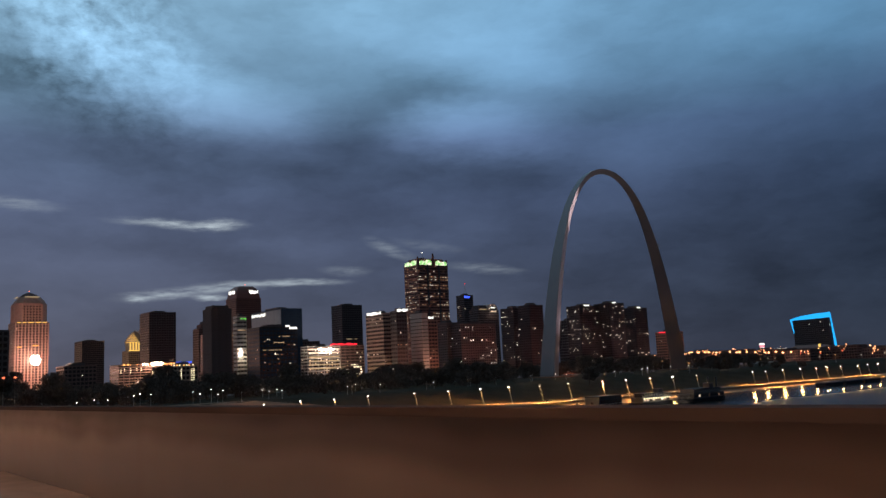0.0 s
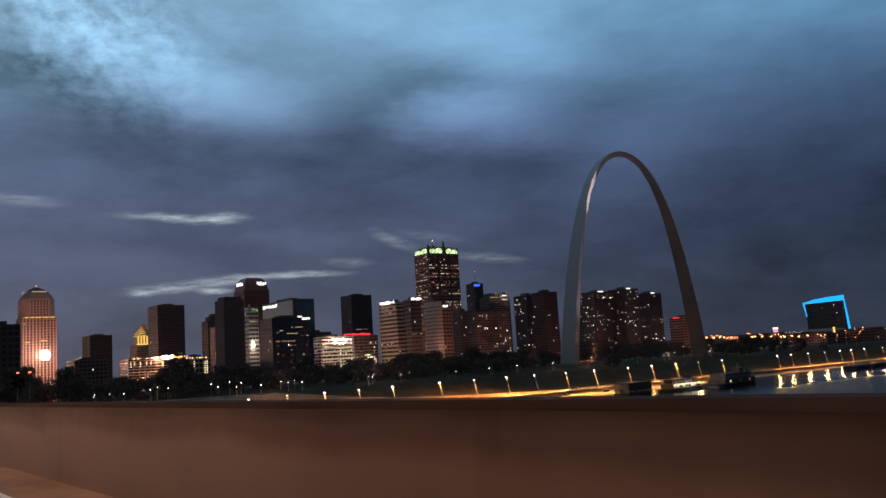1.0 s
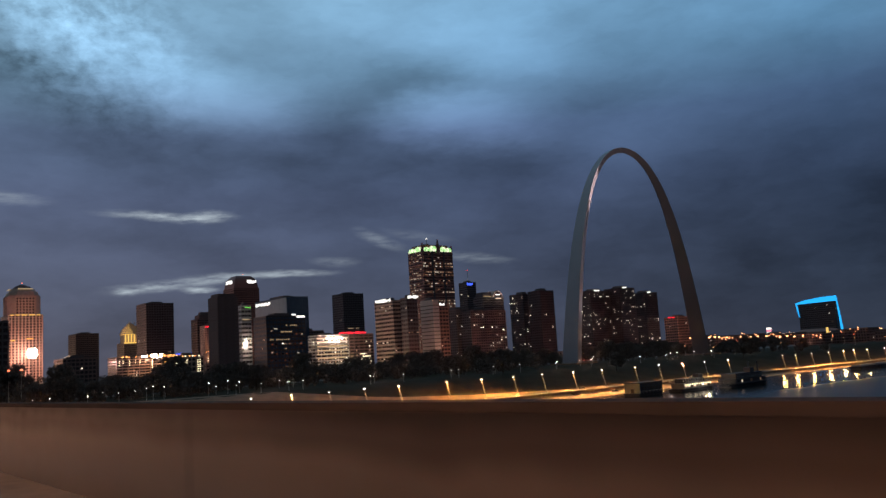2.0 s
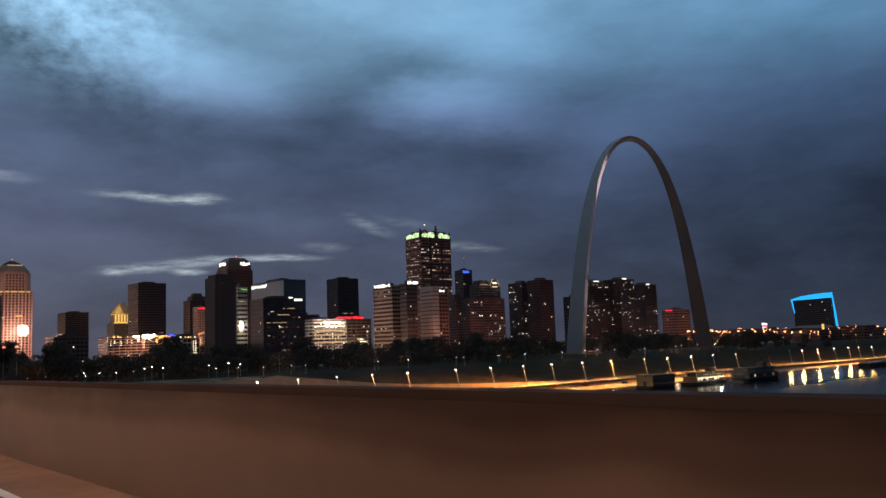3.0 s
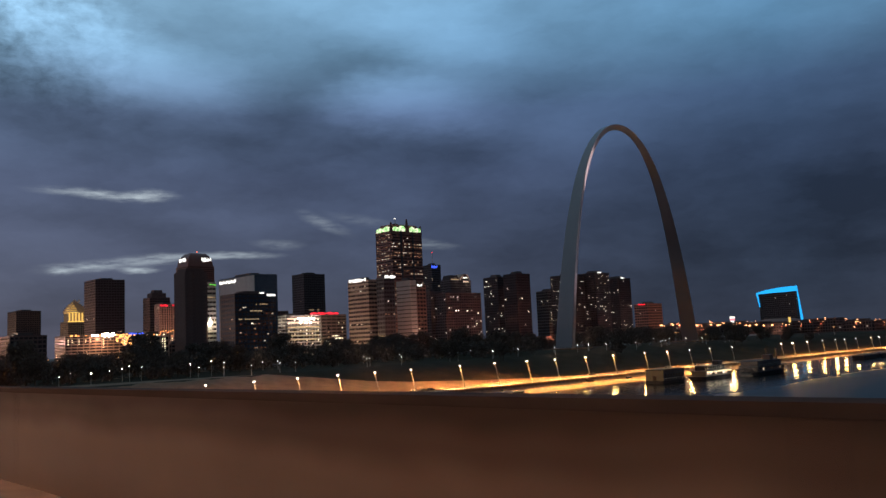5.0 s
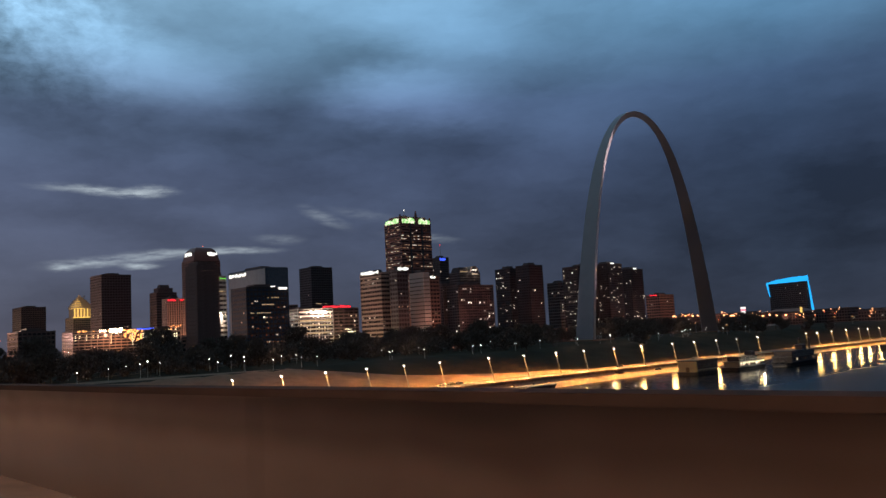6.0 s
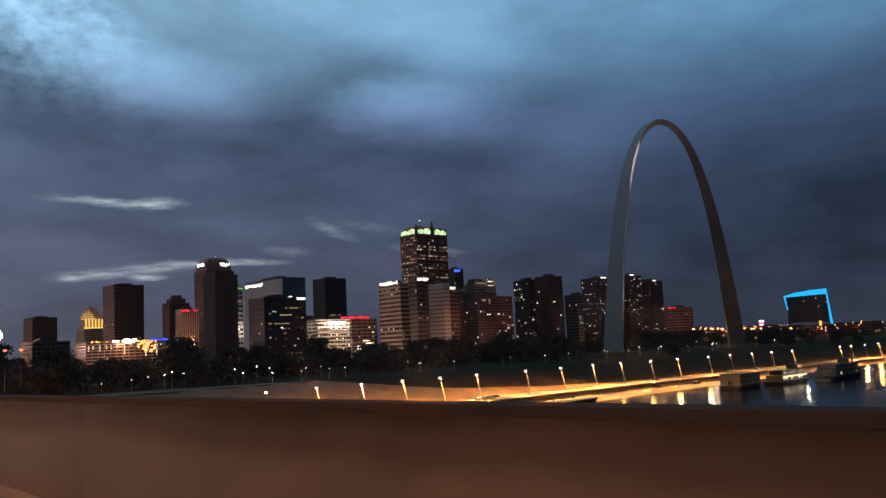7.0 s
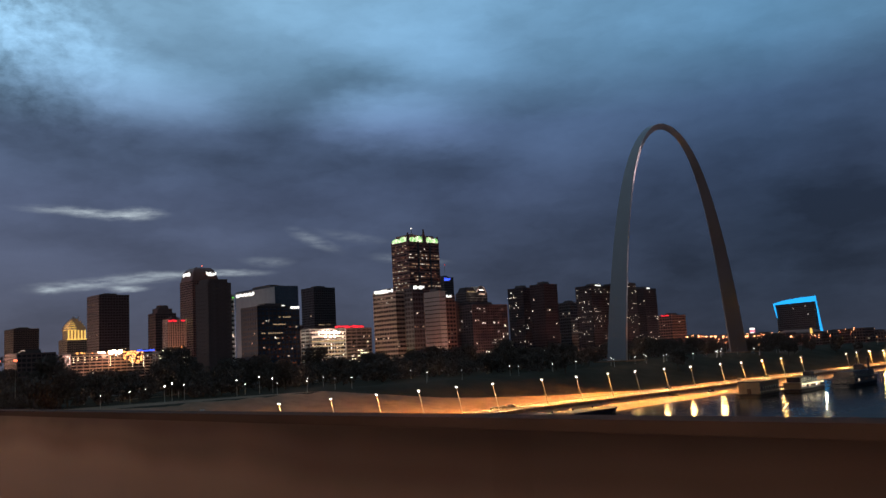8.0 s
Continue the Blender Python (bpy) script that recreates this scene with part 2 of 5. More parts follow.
POLE = material("galvanised_pole", (0.55, 0.53, 0.50, 1), 0.5, metal=0.6, vary=0.15, scale=1.0)
IRON = material("dark_lamp_post", (0.10, 0.09, 0.085, 1), 0.6, vary=0.2, scale=1.0)
HULL = material("painted_hull", (0.03, 0.032, 0.045, 1), 0.6, vary=0.25, scale=0.4, spec=0.1)
WHITE = material("white_boat_paint", (0.12, 0.115, 0.11, 1), 0.6, vary=0.15, scale=0.4, spec=0.15)

WINDOW_LIT = lamp_material("lit_window", (1.0, 0.62, 0.42, 1), 1.2, vary=0.9)
WINDOW_DIM = lamp_material("dim_lit_window", (1.0, 0.33, 0.15, 1), 0.42, vary=0.9)
WINDOW_WHITE = lamp_material("white_lit_window", (1.0, 0.80, 0.66, 1), 2.6, vary=0.9)
WINDOW_ROW = lamp_material("lit_window_row", (1.0, 0.50, 0.27, 1), 0.62, vary=0.9)
OFFICE_LIT = lamp_material("office_strip_light", (1.0, 0.72, 0.42, 1), 0.42)
SIGN_WHITE = lamp_material("white_sign_light", (1.0, 0.96, 0.90, 1), 1.6)
DECK_LIT = lamp_material("garage_deck_light", (1.0, 0.66, 0.50, 1), 0.95)
SIGN_RED = lamp_material("red_sign_light", (1.0, 0.03, 0.05, 1), 1.6)
SIGN_GREEN = lamp_material("green_sign_light", (0.25, 1.0, 0.15, 1), 0.9)
SIGN_BLUE = lamp_material("blue_sign_light", (0.06, 0.12, 1.0, 1), 1.8)
SIGN_CYAN = lamp_material("cyan_tube_light", (0.02, 0.42, 1.0, 1), 1.25)
CROWN_GREEN = lamp_material("green_crown_glow", (0.45, 1.0, 0.30, 1), 0.85)
# patchy glow put into the crown panels to stand in for green floodlighting
crown = Nodes(CROWN_GREEN.node_tree)
lamp_out = crown.add("ShaderNodeEmission", Strength=1.0)
crown.link(lamp_out.outputs[0], crown.add("ShaderNodeOutputMaterial").inputs[0])
patch = crown.noise(crown.add("ShaderNodeTexCoord").outputs["Object"], 0.22, 2.0)
crown.link(crown.ramp(patch.outputs["Fac"], [(0.36, (0.24, 0.66, 0.18, 1)), (0.48, (0.60, 1.0, 0.42, 1)), (0.58, (1.15, 1.15, 0.85, 1))]), lamp_out.inputs["Color"])
SODIUM = lamp_material("sodium_lamp_glow", (1.0, 0.86, 0.66, 1), 40.0)
WHITE_LAMP = lamp_material("white_lamp_glow", (1.0, 0.90, 0.76, 1), 16.0)
DECK_LAMP = lamp_material("deck_lamp_glow", (1.0, 0.86, 0.55, 1), 2.4)
ORANGE_LAMP = lamp_material("orange_lamp_glow", (1.0, 0.40, 0.12, 1), 2.6)
RED_LAMP = lamp_material("red_lamp_glow", (1.0, 0.16, 0.07, 1), 3.0)
EMBER_LAMP = lamp_material("ember_lamp_glow", (1.0, 0.40, 0.17, 1), 6.0)
FLOOD = lamp_material("floodlight_glow", (1.0, 0.80, 0.60, 1), 14.0)
GOLD_LIT = lamp_material("gold_glow_strip", (1.0, 0.62, 0.16, 1), 1.1)


# ---------------------------------------------------------------- mesh helpers
def box(bm, x0, y0, z0, x1, y1, z1, taper=0.0):
    t = taper
    v = [bm.verts.new(p) for p in ((x0, y0, z0), (x1, y0, z0), (x1, y1, z0), (x0, y1, z0), (x0 + t, y0 + t, z1), (x1 - t, y0 + t, z1), (x1 - t, y1 - t, z1), (x0 + t, y1 - t, z1))]
    for f in ((3, 2, 1, 0), (4, 5, 6, 7), (0, 1, 5, 4), (1, 2, 6, 5), (2, 3, 7, 6), (3, 0, 4, 7)):
        bm.faces.new([v[i] for i in f])


def prism(bm, ring, z0, z1, scale=1.0, centre=(0, 0)):
    low = [bm.verts.new((x, y, z0)) for x, y in ring]
    top = [bm.verts.new((centre[0] + (x - centre[0]) * scale, centre[1] + (y - centre[1]) * scale, z1)) for x, y in ring]
    n = len(ring)
    for i in range(n):
        bm.faces.new((low[i], low[(i + 1) % n], top[(i + 1) % n], top[i]))
    bm.faces.new(top)
    bm.faces.new(low[::-1])


def tube(bm, points, radii, sides=8):
    rings = []
    for i, p in enumerate(points):
        a = Vector(points[max(0, i - 1)])
        b = Vector(points[min(len(points) - 1, i + 1)])
        q = (b - a).to_track_quat("Z", "Y")
        rings.append([bm.verts.new(Vector(p) + q @ Vector((radii[i] * math.cos(k * math.tau / sides), radii[i] * math.sin(k * math.tau / sides), 0))) for k in range(sides)])
    for r, s in zip(rings, rings[1:]):
        for k in range(sides):
            bm.faces.new((r[k], r[(k + 1) % sides], s[(k + 1) % sides], s[k]))
    bm.faces.new(rings[0][::-1])
    bm.faces.new(rings[-1])


def finish(name, bm, mat):
    bmesh.ops.recalc_face_normals(bm, faces=bm.faces)
    me = bpy.data.meshes.new(name)
    bm.to_mesh(me)
    bm.free()
    me.materials.append(mat)
    return me


def part(name, bm, mat, parent, label="", place=None):
    me = bm if isinstance(bm, bpy.types.Mesh) else finish(name, bm, mat)
    ob = new(name, me)
    ob.parent = parent
    if place is not None:
        ob.matrix_basis = place
    if label:
        ob["label"] = label
    return ob


def thing(name, place, label, category, group="", kind=""):
    ob = new(name)
    ob.empty_display_size = 1
    ob.matrix_basis = place
    return tagged(ob, label, category, group, kind)


# ---------------------------------------------------------------- plan
GRID = 38.0                                   # the city grid and the arch, degrees from +x
U = Vector((math.cos(radians(GRID)), math.sin(radians(GRID))))
V = Vector((-U.y, U.x))
ROAD_START, ROAD_DIR = Vector((-60.0, 454.1)), Vector((0.761, 0.6487))
ROAD_SIDE = Vector((-ROAD_DIR.y, ROAD_DIR.x))  # inland
WATER, STREET, CITY = 8.0, 11.9, 24.0


def road_place(s, w):
    return ROAD_START + ROAD_DIR * s + ROAD_SIDE * w


def steps(x, rows):
    if x <= rows[0][0]:
        return rows[0][1]
    for (a, za), (b, zb) in zip(rows, rows[1:]):
        if x <= b:
            return za + (zb - za) * (x - a) / (b - a)
    return rows[-1][1]


def fall(s):
    return -0.0045 * min(max(0.0, s - 60.0), 650.0)


def ground_height(x, y):
    d = Vector((x, y)) - ROAD_START
    s, w = d.dot(ROAD_DIR), d.dot(ROAD_SIDE)
    z = steps(w, [(-60, WATER - 3), (-29, WATER - 0.5), (-22, WATER + 0.1), (-8, 10.1), (-7.4, STREET - 0.25), (16, STREET - 0.25), (20, STREET + 0.2), (52, 16.2), (80, 22.6), (260, 22.8), (360, CITY), (2500, CITY + 6)])
    if w < 60:
        z += fall(s) * min(1, max(0, (60 - w) / 40)) * min(1, max(0, (w + 29) / 21))
    # the low rise that carries the arch
    rise = min(1, max(0, (w - 84) / 20)) * min(1, max(0, (170 - w) / 40)) * min(1, max(0, (s - 235) / 50)) * min(1, max(0, (540 - s) / 50))
    return z + 2.4 * rise


# ---------------------------------------------------------------- ground, river, road
def build_ground():
    ss = [-4500, -2500, -1400, -900, -600] + list(range(-480, 1000, 40)) + [1150, 1500, 2200, 3200, 4500]
    ws = [-4500, -2500, -1200, -720, -660, -600, -300, -120, -60, -29, -22, -15, -8, -7.4, 0, 16, 20, 36, 52, 66, 80, 104, 130, 170, 210, 260, 310, 360, 500, 800, 1300, 2000, 3000, 4500]
    bm = bmesh.new()
    grid = []
    for s in ss:
        row = []
        for w in ws:
            p = road_place(s, w)
            z = ground_height(p.x, p.y) if w > -650 else 14.0
            row.append(bm.verts.new((p.x, p.y, z)))
        grid.append(row)
    for i in range(len(ss) - 1):
        for j in range(len(ws) - 1):
            f = bm.faces.new((grid[i][j], grid[i + 1][j], grid[i + 1][j + 1], grid[i][j + 1]))
            f.smooth = True
            f.material_index = 1 if -61 < ws[j] < -7.5 else 2 if ws[j] >= 260 else 0
    me = finish("ground", bm, GRASS)
    me.materials.append(LEVEE)
    me.materials.append(ASPHALT)
    return tagged(new("ground", me), "dark park lawn, cobbled levee and city streets at dusk", "ground", kind="structure")


def water_material():
    mat = bpy.data.materials.new("river_water")
    mat.use_nodes = True
    n = Nodes(mat.node_tree)
    out = n.add("ShaderNodeOutputMaterial")
    bsdf = n.add("ShaderNodeBsdfPrincipled", Roughness=0.15, IOR=1.33)
    bsdf.inputs["Specular IOR Level"].default_value = 0.21
    bsdf.inputs["Base Color"].default_value = (0.018, 0.017, 0.016, 1)
    where = n.add("ShaderNodeTexCoord").outputs["Object"]
    a = n.noise(n.vmath("MULTIPLY", where, (0.25, 0.25, 1)), 1.0, 4.0, 0.6)
    b = n.noise(n.vmath("MULTIPLY", where, (0.03, 0.03, 1)), 1.0, 2.0)
    hill = n.math("ADD", a.outputs["Fac"], n.math("MULTIPLY", b.outputs["Fac"], 2.0))
    bump = n.add("ShaderNodeBump", Strength=0.13, Distance=0.5)
    n.link(hill, bump.inputs["Height"])
    n.link(bump.outputs[0], bsdf.inputs["Normal"])
    # slack water by the levee, wind-ruffled current farther out
    off_shore = n.tree.nodes.new("ShaderNodeVectorMath")
    off_shore.operation = "DOT_PRODUCT"
    off_shore.inputs[1].default_value = (0.6487, -0.761, 0.0)
    n.link(where, off_shore.inputs[0])
    eddy = n.math("MULTIPLY", n.math("SUBTRACT", b.outputs["Fac"], 0.5), 30.0)
    ruffle = n.math("MULTIPLY", n.math("ADD", n.math("ADD", off_shore.outputs["Value"], 384.5 - 88.0), eddy), 1 / 45.0, True)
    n.link(n.math("ADD", n.math("MULTIPLY", ruffle, 0.2), 0.14), bsdf.inputs["Roughness"])
    n.link(bsdf.outputs[0], out.inputs[0])
    return mat


def strip(bm, s0, s1, w0, w1, z0, z1, step=30.0):
    n = max(1, round((s1 - s0) / step))
    for k in range(n):
        a, b = s0 + (s1 - s0) * k / n, s0 + (s1 - s0) * (k + 1) / n
        v = []
        for z in (z0, z1):
            for s, w in ((a, w0), (b, w0), (b, w1), (a, w1)):
                p = road_place(s, w)
                v.append(bm.verts.new((p.x, p.y, z + fall(s))))
        for f in ((0, 1, 2, 3), (7, 6, 5, 4), (0, 4, 5, 1), (1, 5, 6, 2), (2, 6, 7, 3), (3, 7, 4, 0)):
            bm.faces.new([v[i] for i in f])


ground = build_ground()
bm = bmesh.new()
corners = [road_place(s, w) for s, w in ((-4400, -640), (4400, -640), (4400, -22), (-4400, -22))]
bm.faces.new([bm.verts.new((p.x, p.y, WATER)) for p in corners])
tagged(new("water", finish("water", bm, water_material())), "dark rippled river reflecting the lamps", "river", kind="structure")
bm = bmesh.new()
strip(bm, -480, 980, -6.9, 12.0, STREET - 0.6, STREET)
tagged(new("road", finish("road", bm, material("riverfront_asphalt", (0.13, 0.115, 0.10, 1), 0.85, vary=0.2, scale=0.08, bump=0.1, spec=0.1))), "pale lamp-lit riverfront road", "road", kind="structure")
bm = bmesh.new()
strip(bm, -480, 980, 12.0, 12.35, STREET - 0.6, STREET + 0.16)
tagged(new("kerb", finish("kerb", bm, PAVING)), "low concrete kerbs along the riverfront road", "kerb", kind="structure")
bm = bmesh.new()
strip(bm, -480, 146, -7.7, -6.9, STREET - 2.6, STREET + 0.28)
strip(bm, 150, 980, -7.7, -6.9, STREET - 2.6, STREET + 0.28)
tagged(new("wall_levee", finish("wall_levee", bm, material("stained_quay_stone", (0.20, 0.14, 0.10, 1), 0.9, vary=0.35, scale=0.5, bump=0.2, spec=0.05))), "dark stained stone quay wall below the riverfront road", "wall", kind="structure")
bm = bmesh.new()
for k in range(9):
    strip(bm, 146, 150, -7.7 - 0.42 * k, -6.9, STREET - 2.6, STREET - 0.2 * (k + 1), 10)
tagged(new("quay_steps", finish("quay_steps", bm, PAVING)), "pale stone steps through the quay wall", "steps", kind="structure")
bm = bmesh.new()
strip(bm, -480, 980, 12.35, 16.5, STREET - 0.6, STREET + 0.13)
tagged(new("pavement", finish("pavement", bm, PAVING)), "pale concrete pavement beside the riverfront road", "pavement", kind="structure")
bm = bmesh.new()
for k in range(80):
    strip(bm, -470 + k * 18, -464 + k * 18, -0.1, 0.1, STREET - 0.01, STREET + 0.012, 10)
tagged(new("lane_marking", finish("lane_marking", bm, PAINT)), "worn white dashes down the riverfront road", "road marking", kind="structure")


# ---------------------------------------------------------------- the bridge that carries the camera
AHEAD = Vector((-93.46, 120.38)).normalized()
RIGHT = Vector((AHEAD.y, -AHEAD.x))


def bridge_box(bm, s0, s1, r0, r1, z0, z1, sag=0.0):
    v = []
    for z in (z0, z1):
        for s, r in ((s0, r0), (s1, r0), (s1, r1), (s0, r1)):
            p = AHEAD * s + RIGHT * r
            v.append(bm.verts.new((p.x, p.y, z - sag * s)))
    for f in ((0, 1, 2, 3), (7, 6, 5, 4), (0, 4, 5, 1), (1, 5, 6, 2), (2, 6, 7, 3), (3, 7, 4, 0)):
        bm.faces.new([v[i] for i in f])


bridge = thing("bridge", pose(0, 0, 0), "brown concrete highway bridge with solid parapets over the river", "bridge", kind="structure")
SAG, S0, S1 = 0.0053, -120.0, 420.0
bm = bmesh.new()
bridge_box(bm, S0, S1, -16.0, 4.5, 33.8, 34.515, SAG)
part("deck", bm, DECK, bridge)
for r in (-13.5, -8.0, -2.5, 2.5):
    bm = bmesh.new()
    bridge_box(bm, S0, S1, r - 0.3, r + 0.3, 31.5, 33.8, SAG)
    part("girder", bm, GREY, bridge)
for r0, r1 in ((3.95, 4.2), (-16.0, -15.75)):
    for k in range(45):
        a = S0 + 12.0 * k
        bm = bmesh.new()
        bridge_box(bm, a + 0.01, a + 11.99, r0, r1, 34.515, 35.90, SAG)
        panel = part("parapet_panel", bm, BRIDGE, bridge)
        bm = bmesh.new()
        bridge_box(bm, a + 0.01, a + 11.99, r0 - 0.012, r1 + 0.012, 35.84, 35.912, SAG)
        part("coping", bm, COPING, panel, "coping coloured dark to match the parapet's painted shade")
for k in range(42):
    bm = bmesh.new()
    bridge_box(bm, S0 + 13 * k, S0 + 13 * k + 4, -6.2, -6.05, 34.515, 34.527, SAG)
    part("lane_dash", bm, PAINT, bridge)
bm = bmesh.new()
bridge_box(bm, S0, S1, 2.74, 2.88, 34.515, 34.527, SAG)
part("edge_line", bm, PAINT, bridge)
for s in (-60, 60, 180, 300):
    bm = bmesh.new()
    bridge_box(bm, s - 1.6, s + 1.6, -14.5, 3.0, 4.0, 31.6)
    part("pier", bm, BRIDGE, bridge)


def spot(name, place, colour, watts, angle=150, radius=0.5, blend=0.6):
    lamp = bpy.data.lights.new(name, "SPOT")
    lamp.color, lamp.energy, lamp.spot_size, lamp.spot_blend, lamp.shadow_soft_size = colour, watts, radians(angle), blend, radius
    ob = new(name, lamp)
    ob.matrix_basis = place
    return ob


def globe(name, x, y, z, colour, watts, radius=0.5):
    lamp = bpy.data.lights.new(name, "POINT")
    lamp.color, lamp.energy, lamp.shadow_soft_size = colour, watts, radius
    ob = new(name, lamp)
    ob.location = (x, y, z)
    return ob


# unseen lamps added on the far side of the deck to light the parapet
def bridge_lamp():
    lamp = thing("highway_lamp", pose(0, 0, 0), "unseen galvanised highway lamp added to light the bridge parapet", "street lamp", "highway lamps")
    bm = bmesh.new()
    tube(bm, [(0, 0, 0), (0, 0, 7), (0, 0, 10), (0.6, 0, 10.6), (2.2, 0, 10.8)], [0.14, 0.11, 0.09, 0.07, 0.06])
    part("pole", bm, POLE, lamp)
    bm = bmesh.new()
    box(bm, 1.9, -0.18, 10.7, 2.8, 0.18, 10.92)
    head = part("head", bm, POLE, lamp)
    bm = bmesh.new()
    box(bm, 2.0, -0.14, 10.66, 2.7, 0.14, 10.695)
    part("lens", bm, ORANGE_LAMP, head)
    return lamp


def put_bridge_lamp(s):
    p = AHEAD * s + RIGHT * -15.72
    m = Matrix.Translation((p.x, p.y, 35.9 - SAG * s)) @ Matrix.Rotation(math.atan2(RIGHT.y, RIGHT.x), 4, "Z")
    spot("highway_light", m @ pose(2.4, 0, 10.6), (1.0, 0.49, 0.24), 15000, 170, 0.3)
    return m


first = bridge_lamp()
spots = [-70 + 36 * k for k in range(11)]
for k, s in enumerate(spots):
    m = put_bridge_lamp(s)
    if k == 0:
        first.matrix_basis = m
    else:
        copy_thing(first, m)


# ---------------------------------------------------------------- the arch
def arch_section(name, k0, k1, n=144):
    bm = bmesh.new()
    rings = []
    for k in range(k0, k1 + 1):
        h = -1 + 2 * k / n
        x = 299.2239 * h
        z = 693.8597 - 68.7672 * math.cosh(3.0022 * h)
        slope = -68.7672 * 3.0022 / 299.2239 * math.sinh(3.0022 * h)
        area = 125.1406 + (1262.6651 - 125.1406) * (625.0925 - z) / 625.0925
        side = math.sqrt(area * 4 / math.sqrt(3)) * 0.3048
        high = side * math.sqrt(3) / 2
        t = Vector((1, slope)).normalized()
        out = Vector((-t.y, t.x))
        ring = []
        for o, y in ((high / 3, -side / 2), (high / 3, side / 2), (-2 * high / 3, 0)):
            ring.append(bm.verts.new((x * 0.3048 + out.x * o, y, z * 0.3048 + out.y * o)))
        rings.append(ring)
    for a, b in zip(rings, rings[1:]):
        for i in range(3):
            bm.faces.new((a[i], a[(i + 1) % 3], b[(i + 1) % 3], b[i]))
    bm.faces.new(rings[0])
    bm.faces.new(rings[-1][::-1])
    return part(name, bm, STEEL, arch)


arch = thing("arch", pose(159.8, 791.5, 25.2, 0, 0, 39.8), "tall stainless steel catenary arch standing in the park", "monument")
arch_section("leg", 0, 66)
arch_section("top_section", 66, 78)
arch_section("leg", 78, 144)
bm = bmesh.new()
for x in (-91, 91):
    box(bm, x - 14, -14, -1.2, x + 14, 14, 0.25)
foot = tagged(new("plinth", finish("plinth", bm, PAVING)), "paved concrete aprons under the feet of the arch", "paving", kind="structure")
foot.matrix_basis = pose(159.8, 791.5, 25.25, 0, 0, 39.8)


# floodlights in the lawn that light the arch from below
def arch_floodlight(x, y, aim, watts, wide):
    at = arch.matrix_basis @ Vector((x, y, 0.3))
    goal = arch.matrix_basis @ Vector(aim)
    home = thing("arch_floodlight", Matrix.Translation(at), "squat floodlight in the lawn below the arch", "floodlight", "arch floodlights")
    bm = bmesh.new()
    box(bm, -1.0, -1.0, -0.8, 1.0, 1.0, 0.5, 0.15)
    part("housing", bm, IRON, home)
    bm = bmesh.new()
    bmesh.ops.create_cone(bm, cap_ends=True, segments=14, radius1=0.6, radius2=0.7, depth=0.16, matrix=Matrix.Translation((0, 0, 0.6)))
    part("lens", bm, POLE, home)
    turn = (goal - at).to_track_quat("-Z", "Y").to_matrix().to_4x4()
    spot("arch_flood", Matrix.Translation(at + Vector((0, 0, 1.6))) @ turn, (1.0, 0.82, 0.84), watts, wide, 0.6)


# the narrow 10-degree beam is added to imitate a reflected streak on the leg
for x, y, aim, watts, wide in ((-46, -22, (-78, 0, 95), 260000, 60), (-30, -26, (-52, 0, 150), 260000, 50), (-24, -12, (-52, -1, 154), 13000000, 10), (-14, -26, (-22, 0, 182), 260000, 50), (14, -26, (26, 0, 180), 120000, 50), (30, -44, (60, 0, 140), 22000, 70)):
    arch_floodlight(x, y, aim, watts, wide)


# ---------------------------------------------------------------- towers
RNG = random.Random(7)


